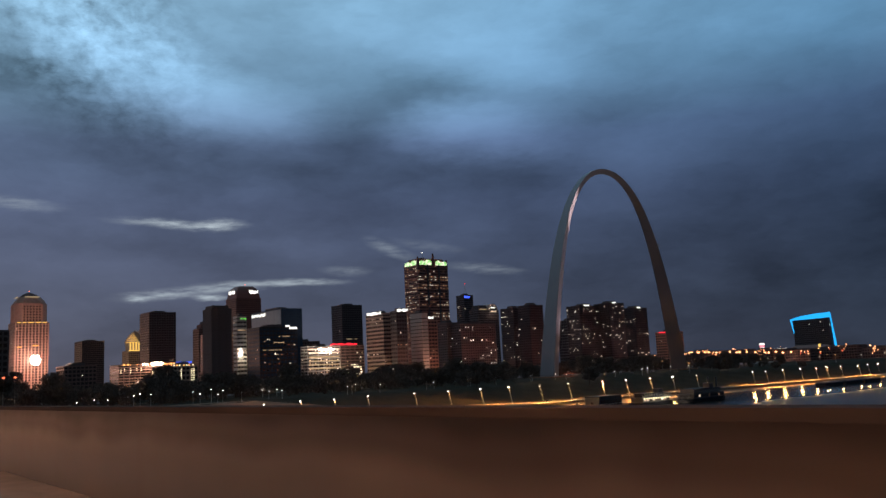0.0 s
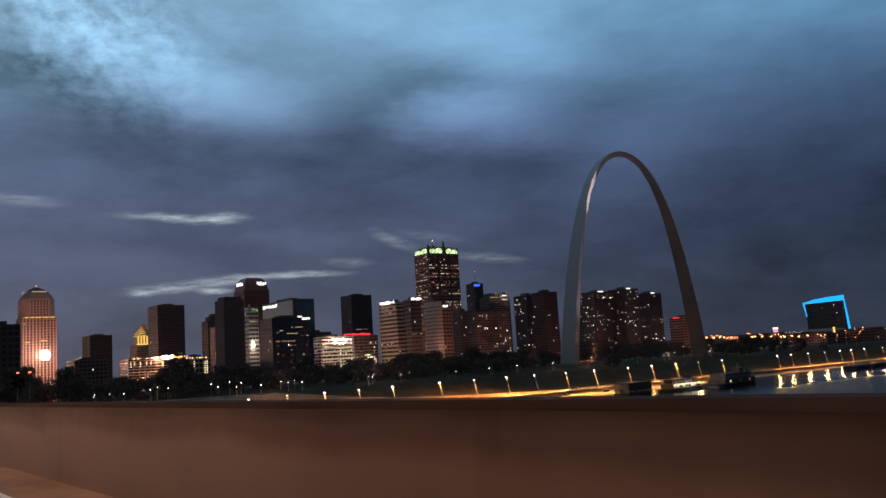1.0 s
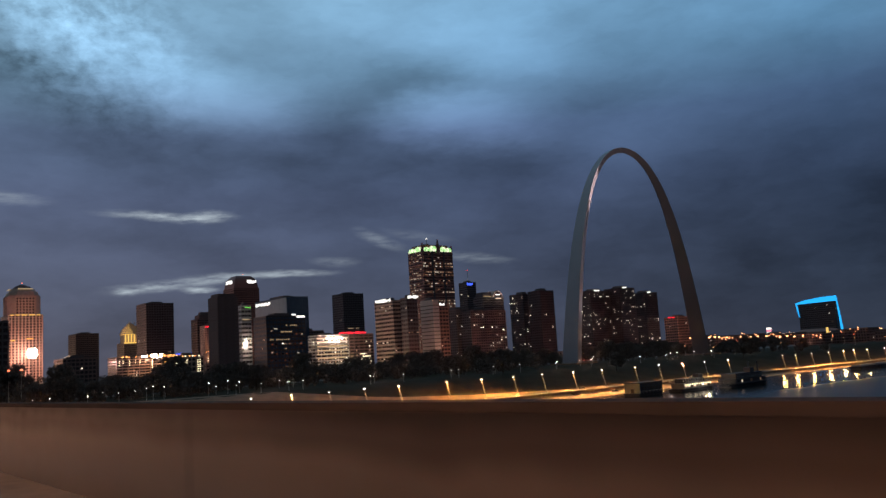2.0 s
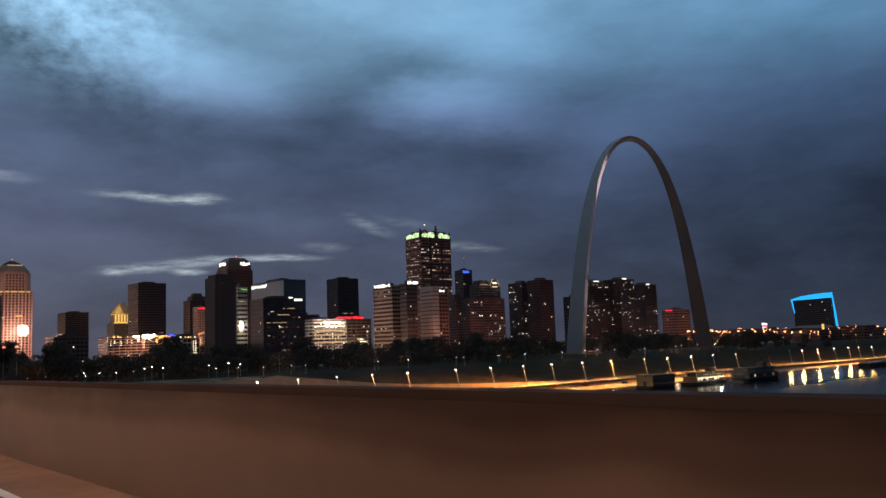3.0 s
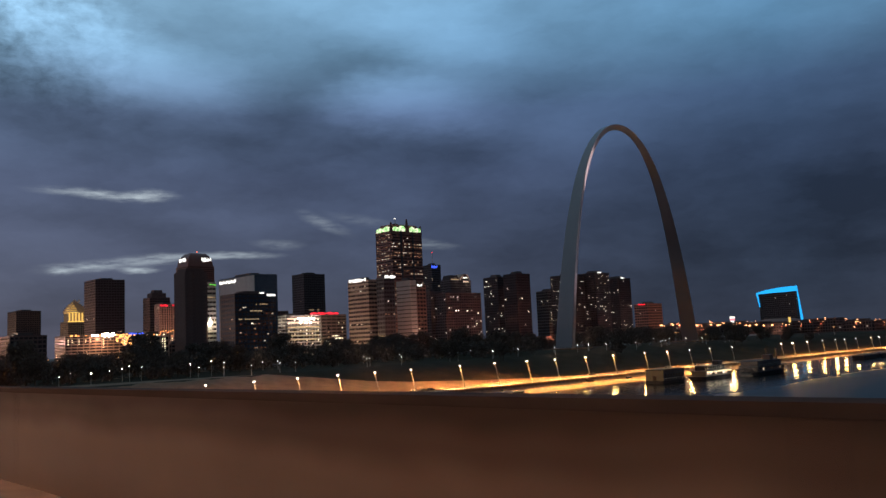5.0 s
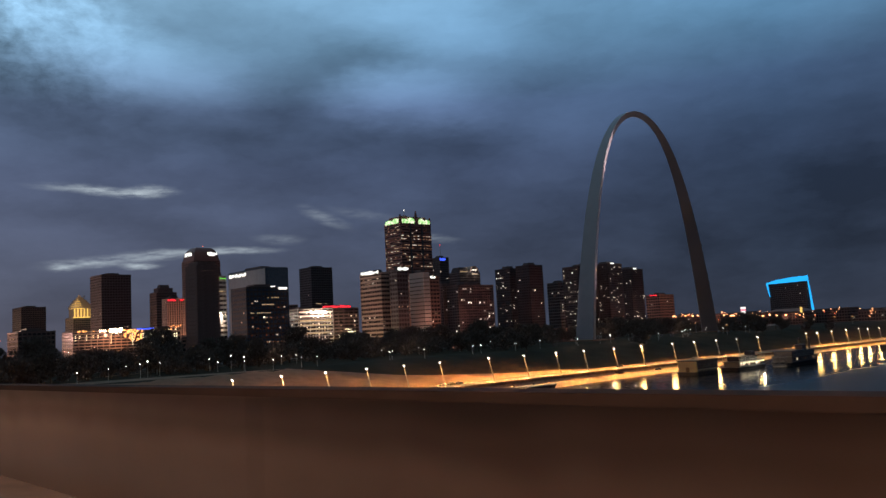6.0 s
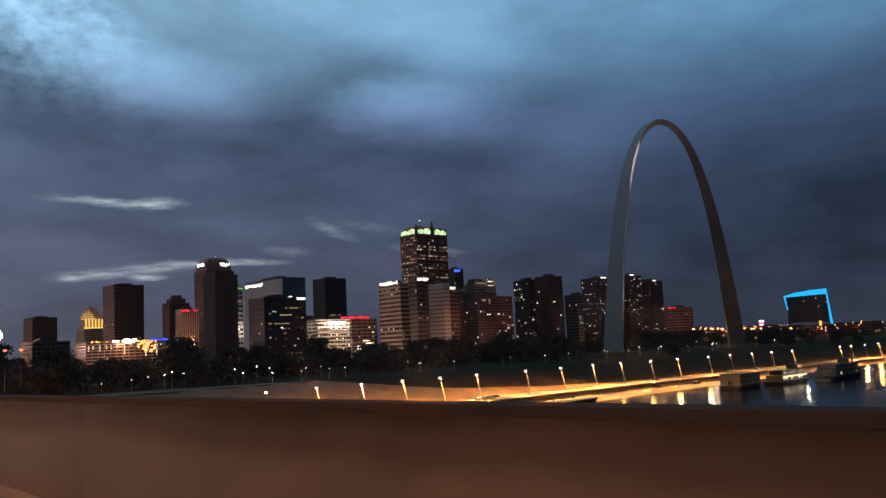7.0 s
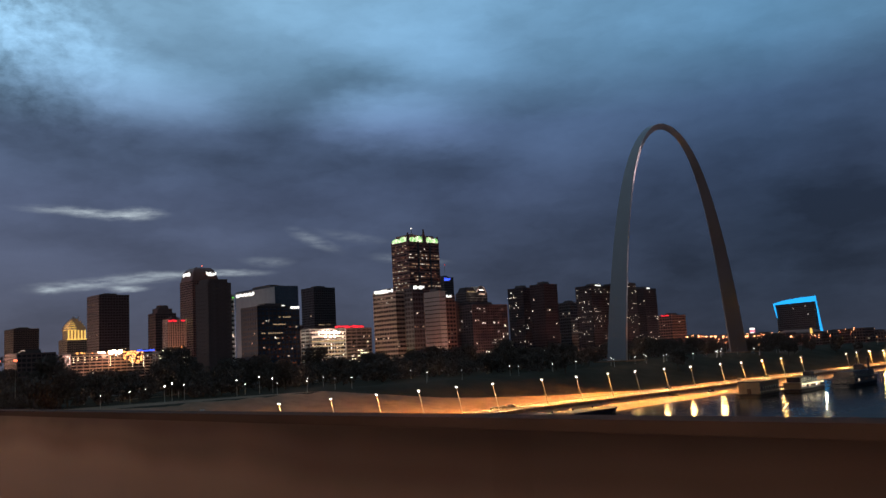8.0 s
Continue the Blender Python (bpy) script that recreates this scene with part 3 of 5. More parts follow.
def tower(name, x, y, top, south, east, wall, glass, label, floor=3.9, bay=4.0, band=1.5, pier=0.9, lit=0.10, base=None, face=0.35, plant=True, category="tower", glow=WINDOW_LIT, rows=None, turn=GRID, pane=1.3, tall=0.9, uneven=0.0):
    """A building by its corner towards the river bridge: south is the length of the face on the left, east of that on the right."""
    z0 = (ground_height(x, y) if base is None else base) - 0.5
    home = thing(name, pose(x, y, z0, 0, 0, turn), label, category, "skyline")
    h = top - z0
    n = max(2, int(h / floor))
    floor = h / n
    bm = bmesh.new()
    box(bm, face, face, 0, east - face, south - face, h - 0.6)
    part("glazing", bm, glass, home, "dark window glass")
    bm = bmesh.new()
    box(bm, 0, 0, -band / 2, east, south, band / 2)
    ring = finish("floor_band", bm, wall)
    for k in range(n + 1):
        z = band / 2 if k == 0 else h - band / 2 if k == n else k * floor
        part("floor_band", ring, wall, home, place=Matrix.Translation((0, 0, z)))
    ne, ns = max(1, round(east / bay)), max(1, round(south / bay))
    p = pier / 2
    bm = bmesh.new()
    box(bm, -p, 0, 0, p, face, h - 0.3)
    front = finish("pier", bm, wall)
    for k in range(ne + 1):
        c = min(max(east * k / ne, p + 0.05), east - p - 0.05)
        for yy in (0.06, south - face - 0.06):
            part("pier", front, wall, home, place=Matrix.Translation((c, yy, 0)))
    bm = bmesh.new()
    box(bm, 0, -p, 0, face, p, h - 0.3)
    flank = finish("pier", bm, wall)
    for k in range(1, ns):
        for xx in (0.06, east - face - 0.06):
            part("pier", flank, wall, home, place=Matrix.Translation((xx, south * k / ns, 0)))
    bm = bmesh.new()
    box(bm, 0.6, 0.6, h - 0.3, east - 0.6, south - 0.6, h + 0.15)
    part("roof", bm, ROOFING, home)
    if plant:
        bm = bmesh.new()
        box(bm, east * 0.3, south * 0.3, h, east * 0.7, south * 0.72, h + 3.2)
        box(bm, east * 0.15, south * 0.2, h, east * 0.28, south * 0.4, h + 1.6)
        part("roof_plant", bm, DARK, home)
    we, ws = min(pane, east / ne - pier - 0.1), min(pane, south / ns - pier - 0.1)
    wh = min(pane * tall, floor - band - 0.1)
    meshes = {}
    for which, count, width in (("e", ne, we), ("s", ns, ws)):
        if width < 0.3 or wh < 0.3:
            continue
        b2 = bmesh.new()
        if which == "e":
            box(b2, -width / 2, -0.04, -wh / 2, width / 2, 0.04, wh / 2)
        else:
            box(b2, -0.04, -width / 2, -wh / 2, 0.04, width / 2, wh / 2)
        meshes[which] = (finish("lit_window", b2, glow), count)
    for which, (me, count) in meshes.items():
        for f in range(1, n - 1):
            chance = lit if rows is None else (rows[1] if f / n >= rows[0] else lit)
            chance *= 1 + uneven * RNG.uniform(-1, 1)
            run = 0
            for k in range(count):
                run -= 1
                if RNG.random() < chance or (run > 0 and RNG.random() < 0.6):
                    if run <= 0 and RNG.random() < 0.3:
                        run = 4
                    zc = (f + 0.5) * floor
                    if which == "e":
                        spot_at = Matrix.Translation((east * (k + 0.5) / count, face - 0.05, zc))
                    else:
                        spot_at = Matrix.Translation((face - 0.05, south * (k + 0.5) / count, zc))
                    part("lit_window", me, glow, home, place=spot_at)
    return home, h


def slab(home, name, mat, x0, y0, z0, x1, y1, z1, label="", taper=0.0):
    bm = bmesh.new()
    box(bm, x0, y0, z0, x1, y1, z1, taper)
    return part(name, bm, mat, home, label)


def lit_strip(home, mat, x0, x1, z, pane=1.7, gap=0.45, chance=0.72, high=1.0):
    """Single lit windows along one storey of the river front, some of them dark."""
    x = x0
    while x < x1:
        if RNG.random() < chance:
            slab(home, "lit_window", mat, x, -0.2, z, x + pane * RNG.uniform(0.6, 1.0), 0.0, z + high)
        x += pane + gap


def sign(home, mat, x0, y0, z0, x1, y1, z1, label=""):
    """A row of plain upright bars for letters that cannot be read."""
    board = slab(home, "sign_board", BLACK, x0 + 0.05, y0 + 0.05, z0 - 0.15, x1, y1, z1 + 0.15, label)
    wide = abs(x1 - x0) > abs(y1 - y0)
    long = (x1 - x0) if wide else (y1 - y0)
    n = max(3, int(long / 2.2))
    for k in range(n):
        a, b = (k + 0.06) / n * long, (k + RNG.uniform(0.78, 0.97)) / n * long
        low, high = z0 + RNG.choice((0, 0, 0.25)) * (z1 - z0), z1 - RNG.choice((0, 0.1, 0.3)) * (z1 - z0)
        bm = bmesh.new()
        if wide:
            box(bm, x0 + a, y0 - 0.12, low, x0 + b, y0 + 0.04, high)
        else:
            box(bm, x0 - 0.12, y0 + a, low, x0 + 0.04, y0 + b, high)
        part("letter_bar", bm, mat, board)


def beacon(home, x, y, z):
    slab(home, "beacon_mast", POLE, x - 0.15, y - 0.15, z, x + 0.15, y + 0.15, z + 2.4)
    slab(home, "beacon", RED_LAMP, x - 0.6, y - 0.6, z + 2.4, x + 0.6, y + 0.6, z + 3.4)


def cylinder_ring(cx, cy, r, sides=24):
    return [(cx + r * math.cos(k * math.tau / sides), cy + r * math.sin(k * math.tau / sides)) for k in range(sides)]


# dark tower beside the gold-lit roof
t, h = tower("office_tower", -474.8, 1370, 149.4, 45.1, 44.5, DARK, GLASS, "dark flat-topped office tower with faint window bands", lit=0.012)

# rounded hotel with lit crown bands
def chamfered(x0, y0, x1, y1, c):
    return [(x0 + c, y0), (x1 - c, y0), (x1, y0 + c), (x1, y1 - c), (x1 - c, y1), (x0 + c, y1), (x0, y1 - c), (x0, y0 + c)]


t, h = tower("hotel_tower", -675.8, 1340, 141, 52, 50, TAN, GLASS, "pale stone hotel tower with lit bands under a rounded crown", lit=0.03, plant=False, floor=4.2, bay=5, pier=1.9, band=1.2)
bm = bmesh.new()
prism(bm, chamfered(1.5, 1.5, 48.5, 50.5, 8), h, h + 29)
part("upper_stage", bm, TAN, t)
for k in range(7):
    x = 10.2 + 4.6 * k
    slab(t, "stage_pier", TAN, x, 0.7, h, x + 1.5, 1.6, h + 29)
    slab(t, "stage_pier", TAN, 0.7, x, h, 1.6, x + 1.5, h + 29)
    for j in range(6):
        if k < 6:
            slab(t, "stage_window", GLASS, x + 1.9, 1.35, h + 2 + 4.4 * j, x + 4.2, 1.48, h + 4.4 + 4.4 * j)
            slab(t, "stage_window", GLASS, 1.35, x + 1.9, h + 2 + 4.4 * j, 1.48, x + 4.2, h + 4.4 + 4.4 * j)
for r0, z0, z1, k in ((-1.0, 29, 31, 1.0), (0.5, 31, 36.5, 0.93), (3.5, 36.5, 42, 0.86), (8, 42, 46, 0.74), (12.5, 46, 49, 0.5)):
    bm = bmesh.new()
    prism(bm, chamfered(3 + r0, 3 + r0, 47 - r0, 49 - r0, 9), h + z0, h + z1, k, (25, 26))
    part("crown_tier", bm, TAN if z0 < 40 else DARKBRICK, t)
beacon(t, 25, 26, h + 49)
globe("facade_light", -640, 1262, 60, (1.0, 0.52, 0.44), 260000, 3)
# unseen light added to imitate the floodlight's glare halo on the wall
globe("facade_light", -645, 1341, 80, (1.0, 0.60, 0.48), 60000, 2)
for x0, x1, z in ((3, 8, 0), (11, 16, 0), (19, 27, 0), (30, 38, 0), (41, 46, 0), (26, 36, -37), (3, 10, -39)):
    slab(t, "lit_cornice", GOLD_LIT, x0, -0.4, h + z - 1.4, x1, -0.05, h + z + 0.3)
slab(t, "lit_cornice", OFFICE_LIT, 14.5, 5.6, h + 40.2, 36, 5.85, h + 41.8, "lit band under the crown")
slab(t, "lit_cornice", OFFICE_LIT, 5.6, 15, h + 40.2, 5.85, 37, h + 41.8, "lit band under the crown")

tower("office_block", -312.8, 570, 76.5, 43.4, 19.6, DARK, GLASS, "dark low office block near the highway", lit=0.01)
tower("apartment_block", -723.2, 1700, 125.1, 53.5, 43.7, DARKBRICK, GLASS, "distant hazy stepped apartment block", lit=0.01)

# gold-lit stepped roof
t, h = tower("courthouse_tower", -647.9, 1750, 103.5, 43.8, 39.4, TAN, GLASS, "tall stone courthouse with a gold-lit temple roof", lit=0.03, plant=False)
# the columns glow by themselves to stand in for gold floodlighting
for k in range(6):
    slab(t, "column", GOLD_LIT, 3 + 6 * k, 2, h, 5 + 6 * k, 4, h + 17, "column glowing gold in place of floodlighting")
slab(t, "temple_core", TAN, 5, 6, h, 34, 38, h + 17)
for k, inset in enumerate((0.0, 1.6, 3.8, 6.8, 10.5)):
    slab(t, "roof_step", TAN, 4 + inset, 4 + inset * 1.1, h + 17 + 4.4 * k, 36 - inset, 40 - inset * 1.1, h + 21.4 + 4.4 * k)
    slab(t, "roof_light", GOLD_LIT, 4.5 + inset, 3.5 + inset * 1.1, h + 17 + 4.4 * k, 20 - inset * 0.5, 3.9 + inset * 1.1, h + 18.1 + 4.4 * k)
    slab(t, "roof_light", GOLD_LIT, 3.5 + inset, 6 + inset, h + 17 + 4.4 * k, 3.9 + inset, 30 - inset, h + 18.1 + 4.4 * k)
slab(t, "lit_cornice", GOLD_LIT, -0.5, -0.8, h - 1.0, 39.8, -0.1, h + 1.2)
for x, y in ((14, 12), (20, 20), (25, 14)):
    slab(t, "finial", TAN, x, y, h + 38.9, x + 2.4, y + 2.4, h + 43.5, taper=0.8)
globe("roof_light", -640, 1733, 128, (1.0, 0.66, 0.22), 16000, 2)
globe("roof_light", -664, 1752, 132, (1.0, 0.70, 0.28), 12000, 2)

# brown slab tower near the park
t, h = tower("apartment_tower", -215.7, 790, 102.2, 20.6, 20.0, DARKBRICK, DARKBRICK, "plain dark brown brick apartment tower", lit=0.006, bay=3.0, pier=2.0, band=2.3, floor=3.1)
slab(t, "roof_cap", DARKBRICK, 2, 2, h, 18, 18.6, h + 3.0)

# tower with rounded shoulders and white signs
t, h = tower("bank_tower", -389.6, 1600, 188, 46.9, 51.2, GRANITE, GLASS, "tall brown tower with sloping shoulders and white roof signs", lit=0.006, plant=False)
for inset, low, high, slope in ((1.5, 0, 8, 1.0), (2.7, 8, 15, 1.8), (4.8, 15, 20, 2.6), (7.8, 20, 23.5, 3.6)):
    slab(t, "shoulder", GRANITE, inset, inset, h + low, 51.2 - inset, 46.9 - inset, h + high, taper=slope)
beacon(t, 25, 14, h + 23.5)
sign(t, SIGN_WHITE, 1.4, 9, h + 8, 1.8, 37, h + 15, "white illuminated letters as a plain bar")
sign(t, SIGN_WHITE, 27, 1.4, h + 8, 46, 1.8, h + 15, "white illuminated letters as a plain bar")

t, h = tower("hotel_block", -403.4, 1400, 121, 25.2, 32.6, DARKBRICK, GLASS, "brick hotel block with a stepped top behind the brown tower", lit=0.02, plant=False)
slab(t, "roof_stage", DARKBRICK, 5, 4, h, 28, 21, h + 7)
slab(t, "roof_stage", DARKBRICK, 9, 7, h + 7, 24, 18, h + 12, taper=0.8)
t, h = tower("hotel_block", -351.6, 1250, 102.1, 16.6, 25.8, TAN, GLASS, "pinkish stone hotel block with a red roof sign", lit=0.02, floor=3.2, bay=3.2, pier=1.5, band=0.9)
for x in (4, 17):
    for k in range(7):
        slab(t, "stair_lamp", DECK_LAMP if k % 3 else ORANGE_LAMP, x, -0.45, 14 + 3.2 * k, x + 1.0, -0.2, 15.1 + 3.2 * k)
for k in range(6):
    slab(t, "terrace_lamp", ORANGE_LAMP, 1 + 3.4 * k, -0.5, 38.5 + (k % 3), 2.3 + 3.4 * k, -0.2, 39.9 + (k % 3))
sign(t, SIGN_RED, 1, -0.6, h - 3.4, 12, -0.2, h - 0.4, "red illuminated letters as a plain bar")
sign(t, SIGN_RED, 18, -0.6, h - 3.0, 24, -0.2, h - 1.0, "red illuminated letters as a plain bar")

t, h = tower("office_tower", -229.6, 945, 105.0, 10, 11.5, CONCRETE, GLASS, "pale narrow office tower with a green roof sign", lit=0.10, band=2.2, floor=4.4, bay=3.8, pier=0.3)
sign(t, SIGN_GREEN, 4, -0.6, h - 3.4, 11.4, -0.2, h - 1.8, "green illuminated bar sign")
slab(t, "lit_floor", OFFICE_LIT, 1, -0.25, h - 16, 8, -0.02, h - 14.8)

# glass building with grey and blue faces
t, h = tower("glass_office", -181.1, 950, 112.0, 76.9, 26.3, BLUESTEEL, BLUEGLASS, "grey and blue glass office building with white roof sign", lit=0.004, band=0.35, pier=0.25, face=0.15)
sign(t, SIGN_WHITE, -0.6, 38, h - 6, -0.2, 74, h - 2.4, "white illuminated letters as a plain bar")
slab(t, "corner_light", SIGN_WHITE, 5, -0.5, h - 25, 10, -0.2, h - 19)
slab(t, "side_panel", GREY, -0.15, 1, 2, 0.0, 76, h - 1)

t, h = tower("office_block", -188.7, 870, 87.4, 28.1, 43.6, BLACK, BLUEGLASS, "black office block with a few lit floors", lit=0.03, band=1.6, floor=4.0)
for z, a, b in ((0.62, 2, 24), (0.74, 16, 30), (0.12, 14, 28), (0.84, 22, 36), (0.48, 20, 26)):
    lit_strip(t, OFFICE_LIT, a, b, h * z)
for z, a, b in ((0.55, 3, 40), (0.40, 8, 42), (0.30, 2, 30), (0.20, 20, 42), (0.70, 26, 43), (0.79, 2, 12)):
    lit_strip(t, WINDOW_DIM, a, b, h * z, chance=0.45)
slab(t, "corner_light", SIGN_WHITE, 34, -0.6, h - 2.2, 43, -0.2, h - 0.2)

t, h = tower("office_tower", -177.5, 1490, 156.3, 35.7, 42.2, DARK, GLASS, "square dark office tower with a plain top", lit=0.006)
lit_strip(t, OFFICE_LIT, 8, 30, h - 61, 2.2, 0.6, 0.7, 1.4)

# garage and low blocks with the red sign
t, h = tower("parking_garage", -146.8, 911, 67.0, 15, 41.0, CONCRETE, GLASS, "pale parking garage with brightly lit decks", floor=3.3, band=1.3, pier=0.7, bay=7, lit=0.5, plant=False, category="parking garage")
for z, a, b, mat in ((0.90, 2, 39, DECK_LIT), (0.81, 2, 39, DECK_LIT), (0.71, 2, 39, OFFICE_LIT), (0.61, 2, 38, OFFICE_LIT), (0.52, 2, 38, OFFICE_LIT), (0.43, 2, 36, OFFICE_LIT)):
    slab(t, "lit_deck", mat, a, -0.25, h * z, b, -0.02, h * z + 1.5, "brightly lit parking deck opening")
for x, z, g in ((14, 4.4, 2.0), (17.5, 5, 2.2), (21, 4.6, 2.0), (24.5, 4.9, 2.2), (28, 4.5, 1.9), (31, 5, 1.8), (16, 8.2, 1.6), (22, 8.4, 1.7), (27, 8.3, 1.6)):
    slab(t, "roof_flood", FLOOD, x, -0.7, h - z, x + g, -0.3, h - z + g)
t, h = tower("parking_garage", -114.3, 936.3, 67.0, 15, 31, DARKBRICK, GLASS, "brick parking garage with a long red sign", floor=3.3, band=1.5, pier=0.7, bay=6, lit=0.10, plant=False, category="parking garage")
for k in range(34):
    x, z = RNG.uniform(0, 25), 11 + 2.6 * RNG.randrange(0, 5)
    slab(t, "deck_lamp", DECK_LAMP if k % 3 else WINDOW_LIT, x, -0.45, z, x + RNG.uniform(0.8, 2.4), -0.26, z + 0.9)
sign(t, SIGN_RED, -12, 0.7, h + 0.3, 22, 1.1, h + 2.6, "long red illuminated bar sign")
for x in (8, 25):
    for k in range(7):
        slab(t, "stair_light", WINDOW_LIT, x, -0.3, 4 + 4.2 * k, x + 1.2, 0.0, 5.4 + 4.2 * k)

for k in range(6):
    slab(t, "lit_deck", GOLD_LIT, 1 + 4.2 * k, -0.25, 9, 4 + 4.2 * k, -0.02, 10.4)
# twin striped blocks
t, h = tower("office_block", -65.9, 930, 100.2, 34.6, 14.0, TAN, GLASS, "tan striped office block with white roof sign", lit=0.03, band=2.0, floor=4.2, pier=0.2)
sign(t, SIGN_WHITE, -0.6, 3, h - 1.5, -0.2, 32, h + 2.0, "white illuminated letters as a plain bar")
t, h = tower("office_block", -50.5, 915, 100.7, 12.0, 14.1, DARK, GLASS, "dark striped office block with white roof sign", lit=0.05, band=1.8, floor=4.2)
sign(t, SIGN_WHITE, 1, -0.6, h - 1.0, 15, -0.2, h + 2.2, "white illuminated letters as a plain bar")
t, h = tower("office_block", -23.5, 935, 98.3, 22.1, 8, CONCRETE, GLASS, "pale concrete office block with long white bands", lit=0.0, band=3.1, floor=3.9, pier=0.2)
t, h = tower("office_block", -17.2, 940, 94.0, 22.1, 13.1, BRICK, GLASS, "brown brick office block with a white sign", lit=0.05, band=1.8, floor=3.9)
sign(t, SIGN_WHITE, 0.5, -0.6, h - 2.0, 8, -0.2, h + 0.5, "white illuminated letters as a plain bar")

# tallest tower with green-lit gables
t, h = tower("landmark_tower", -34.1, 1260, 194, 36.2, 56.4, GRANITE, GLASS, "tallest red granite tower with green-lit gabled crown", lit=0.42, plant=False, floor=4.2, band=2.6, bay=2.6, pier=0.3, glow=WINDOW_ROW, pane=2.3, tall=0.5, uneven=0.9)
slab(t, "crown_core", GRANITE, 3, 3, h, 53, 33, h + 9, taper=2)


def arched_panel(a, b, low, up, along, mat, name):
    """An upright panel with a rounded head, facing the river."""
    ring = [(a, low), (b, low)]
    for k in range(9):
        w = k * math.pi / 8
        ring.append(((a + b) / 2 + (b - a) / 2 * math.cos(w), low + up * 0.55 + up * 0.45 * math.sin(w)))
    bm = bmesh.new()
    rows = []
    for depth in (-0.5, 0.2):
        rows.append([bm.verts.new((u, depth, z) if along == "e" else (depth, u, z)) for u, z in ring])
    n = len(ring)
    for i in range(n):
        bm.faces.new((rows[0][i], rows[0][(i + 1) % n], rows[1][(i + 1) % n], rows[1][i]))
    bm.faces.new(rows[0][::-1])
    bm.faces.new(rows[1])
    bmesh.ops.recalc_face_normals(bm, faces=bm.faces)
    return part(name, bm, mat, t, "crown panel glowing green in place of floodlighting")


# glowing panels in place of floodlit masonry
for x0, x1, up in ((2.5, 13, 6.0), (13.3, 25.5, 8.0), (33.5, 43, 7.5), (43.3, 54.5, 6.0)):
    arched_panel(x0, x1, h - 1.2, up, "e", CROWN_GREEN, "crown_light")
for y0, y1, up in ((2.5, 17.5, 7.0), (17.8, 33.5, 6.0)):
    arched_panel(y0, y1, h - 1.2, up, "s", CROWN_GREEN, "crown_light")
for x0, x1, up in ((1, 16, 9), (13, 27, 12), (32, 43, 11), (43, 55.4, 8)):
    c = (x0 + x1) / 2
    bm = bmesh.new()
    prism(bm, [(x0, 2.3), (x1, 2.3), (x1, 33), (x0, 33)], h, h + up, 0.25, (c, 17))
    part("gable", bm, GRANITE, t)
for x, up, wide in ((0.6, 11, 2.4), (29.5, 17, 3.4), (55.0, 8, 1.3)):
    slab(t, "pinnacle", GRANITE, x - wide, -0.8, h - 6, x + wide, 3, h + up, taper=wide * 0.6)
slab(t, "mast", POLE, 20.6, 16, h + 8, 21.2, 16.6, h + 19)
slab(t, "mast_lamp", SIGN_WHITE, 20.2, 15.6, h + 19, 21.6, 17, h + 20.4)
for c in (0.31, 0.69):
    slab(t, "corner_notch", DARK, 56.4 * c - 1.6, -0.5, 0, 56.4 * c + 1.6, 0.1, h)

t, h = tower("office_tower", 40, 1560, 169.6, 23, 22, DARK, GLASS, "dark tower with a blue roof sign and mast", lit=0.05)
sign(t, SIGN_BLUE, 0, -0.6, h - 6, 14, -0.2, h - 1, "blue illuminated letters as a plain bar")
slab(t, "mast", POLE, 10, 8, h, 10.6, 8.6, h + 22)
slab(t, "mast_lamp", SIGN_RED, 9.7, 7.7, h + 22, 10.9, 8.9, h + 23.4)

t, h = tower("hotel_block", 20.5, 1040, 90.0, 26.8, 57.2, DARKBRICK, GLASS, "wide brown brick hotel with scattered lit rooms", lit=0.10, pane=1.15, glow=WINDOW_WHITE, floor=3.1, bay=3.6, band=1.5, pier=1.5)
tower("hotel_block", 4.0, 1052, 93.0, 26.8, 20, DARKBRICK, GLASS, "brown brick hotel wing with scattered lit rooms", glow=WINDOW_WHITE, pane=0.95, lit=0.04, floor=3.1, bay=3.6, band=1.5, pier=1.5)
t, h = tower("office_tower", 57.8, 1400, 130, 23.7, 45.8, DARK, GLASS, "dark office tower with lit arched dormers", lit=0.02, plant=False)
slab(t, "mansard", UMBER, 2, 2, h, 24, 21.5, h + 8, taper=2.5)
slab(t, "lit_dormer", OFFICE_LIT, 4, 1.2, h + 0.6, 20, 1.6, h + 1.7)
for name, mat, grow, y0, y1, up in (("vaulted_gable", TAN, 10.5, 1.0, 21.5, 0.0), ("fan_window", GLASS, 8.6, 0.8, 1.2, 0.2)):
    bm = bmesh.new()
    rows = [[bm.verts.new((34 + grow * math.cos(math.pi * k / 14), y, h + up + grow * math.sin(math.pi * k / 14))) for k in range(15)] for y in (y0, y1)]
    for k in range(14):
        bm.faces.new((rows[0][k], rows[0][k + 1], rows[1][k + 1], rows[1][k]))
    bm.faces.new(rows[0][::-1])
    bm.faces.new(rows[1])
    bm.faces.new((rows[0][0], rows[1][0], rows[1][14], rows[0][14]))
    part(name, bm, mat, t)
slab(t, "lit_dormer", SIGN_WHITE, 29, 0.5, h + 3.2, 39, 0.75, h + 4.6)
slab(t, "lit_dormer", WINDOW_LIT, 28, -0.3, h - 3.0, 40, 0.0, h - 1.8)
globe("roof_light", 57.8 + U.x * 34 - V.x * 9, 1400 + U.y * 34 - V.y * 9, 134, (1.0, 0.78, 0.62), 9000, 1)
t, h = tower("apartment_tower", 92, 1115, 111.5, 24.7, 20.5, UMBER, GLASS, "dark apartment tower with a few lit rooms", glow=WINDOW_WHITE, lit=0.10, pane=0.95, floor=3.1, bay=3.4)
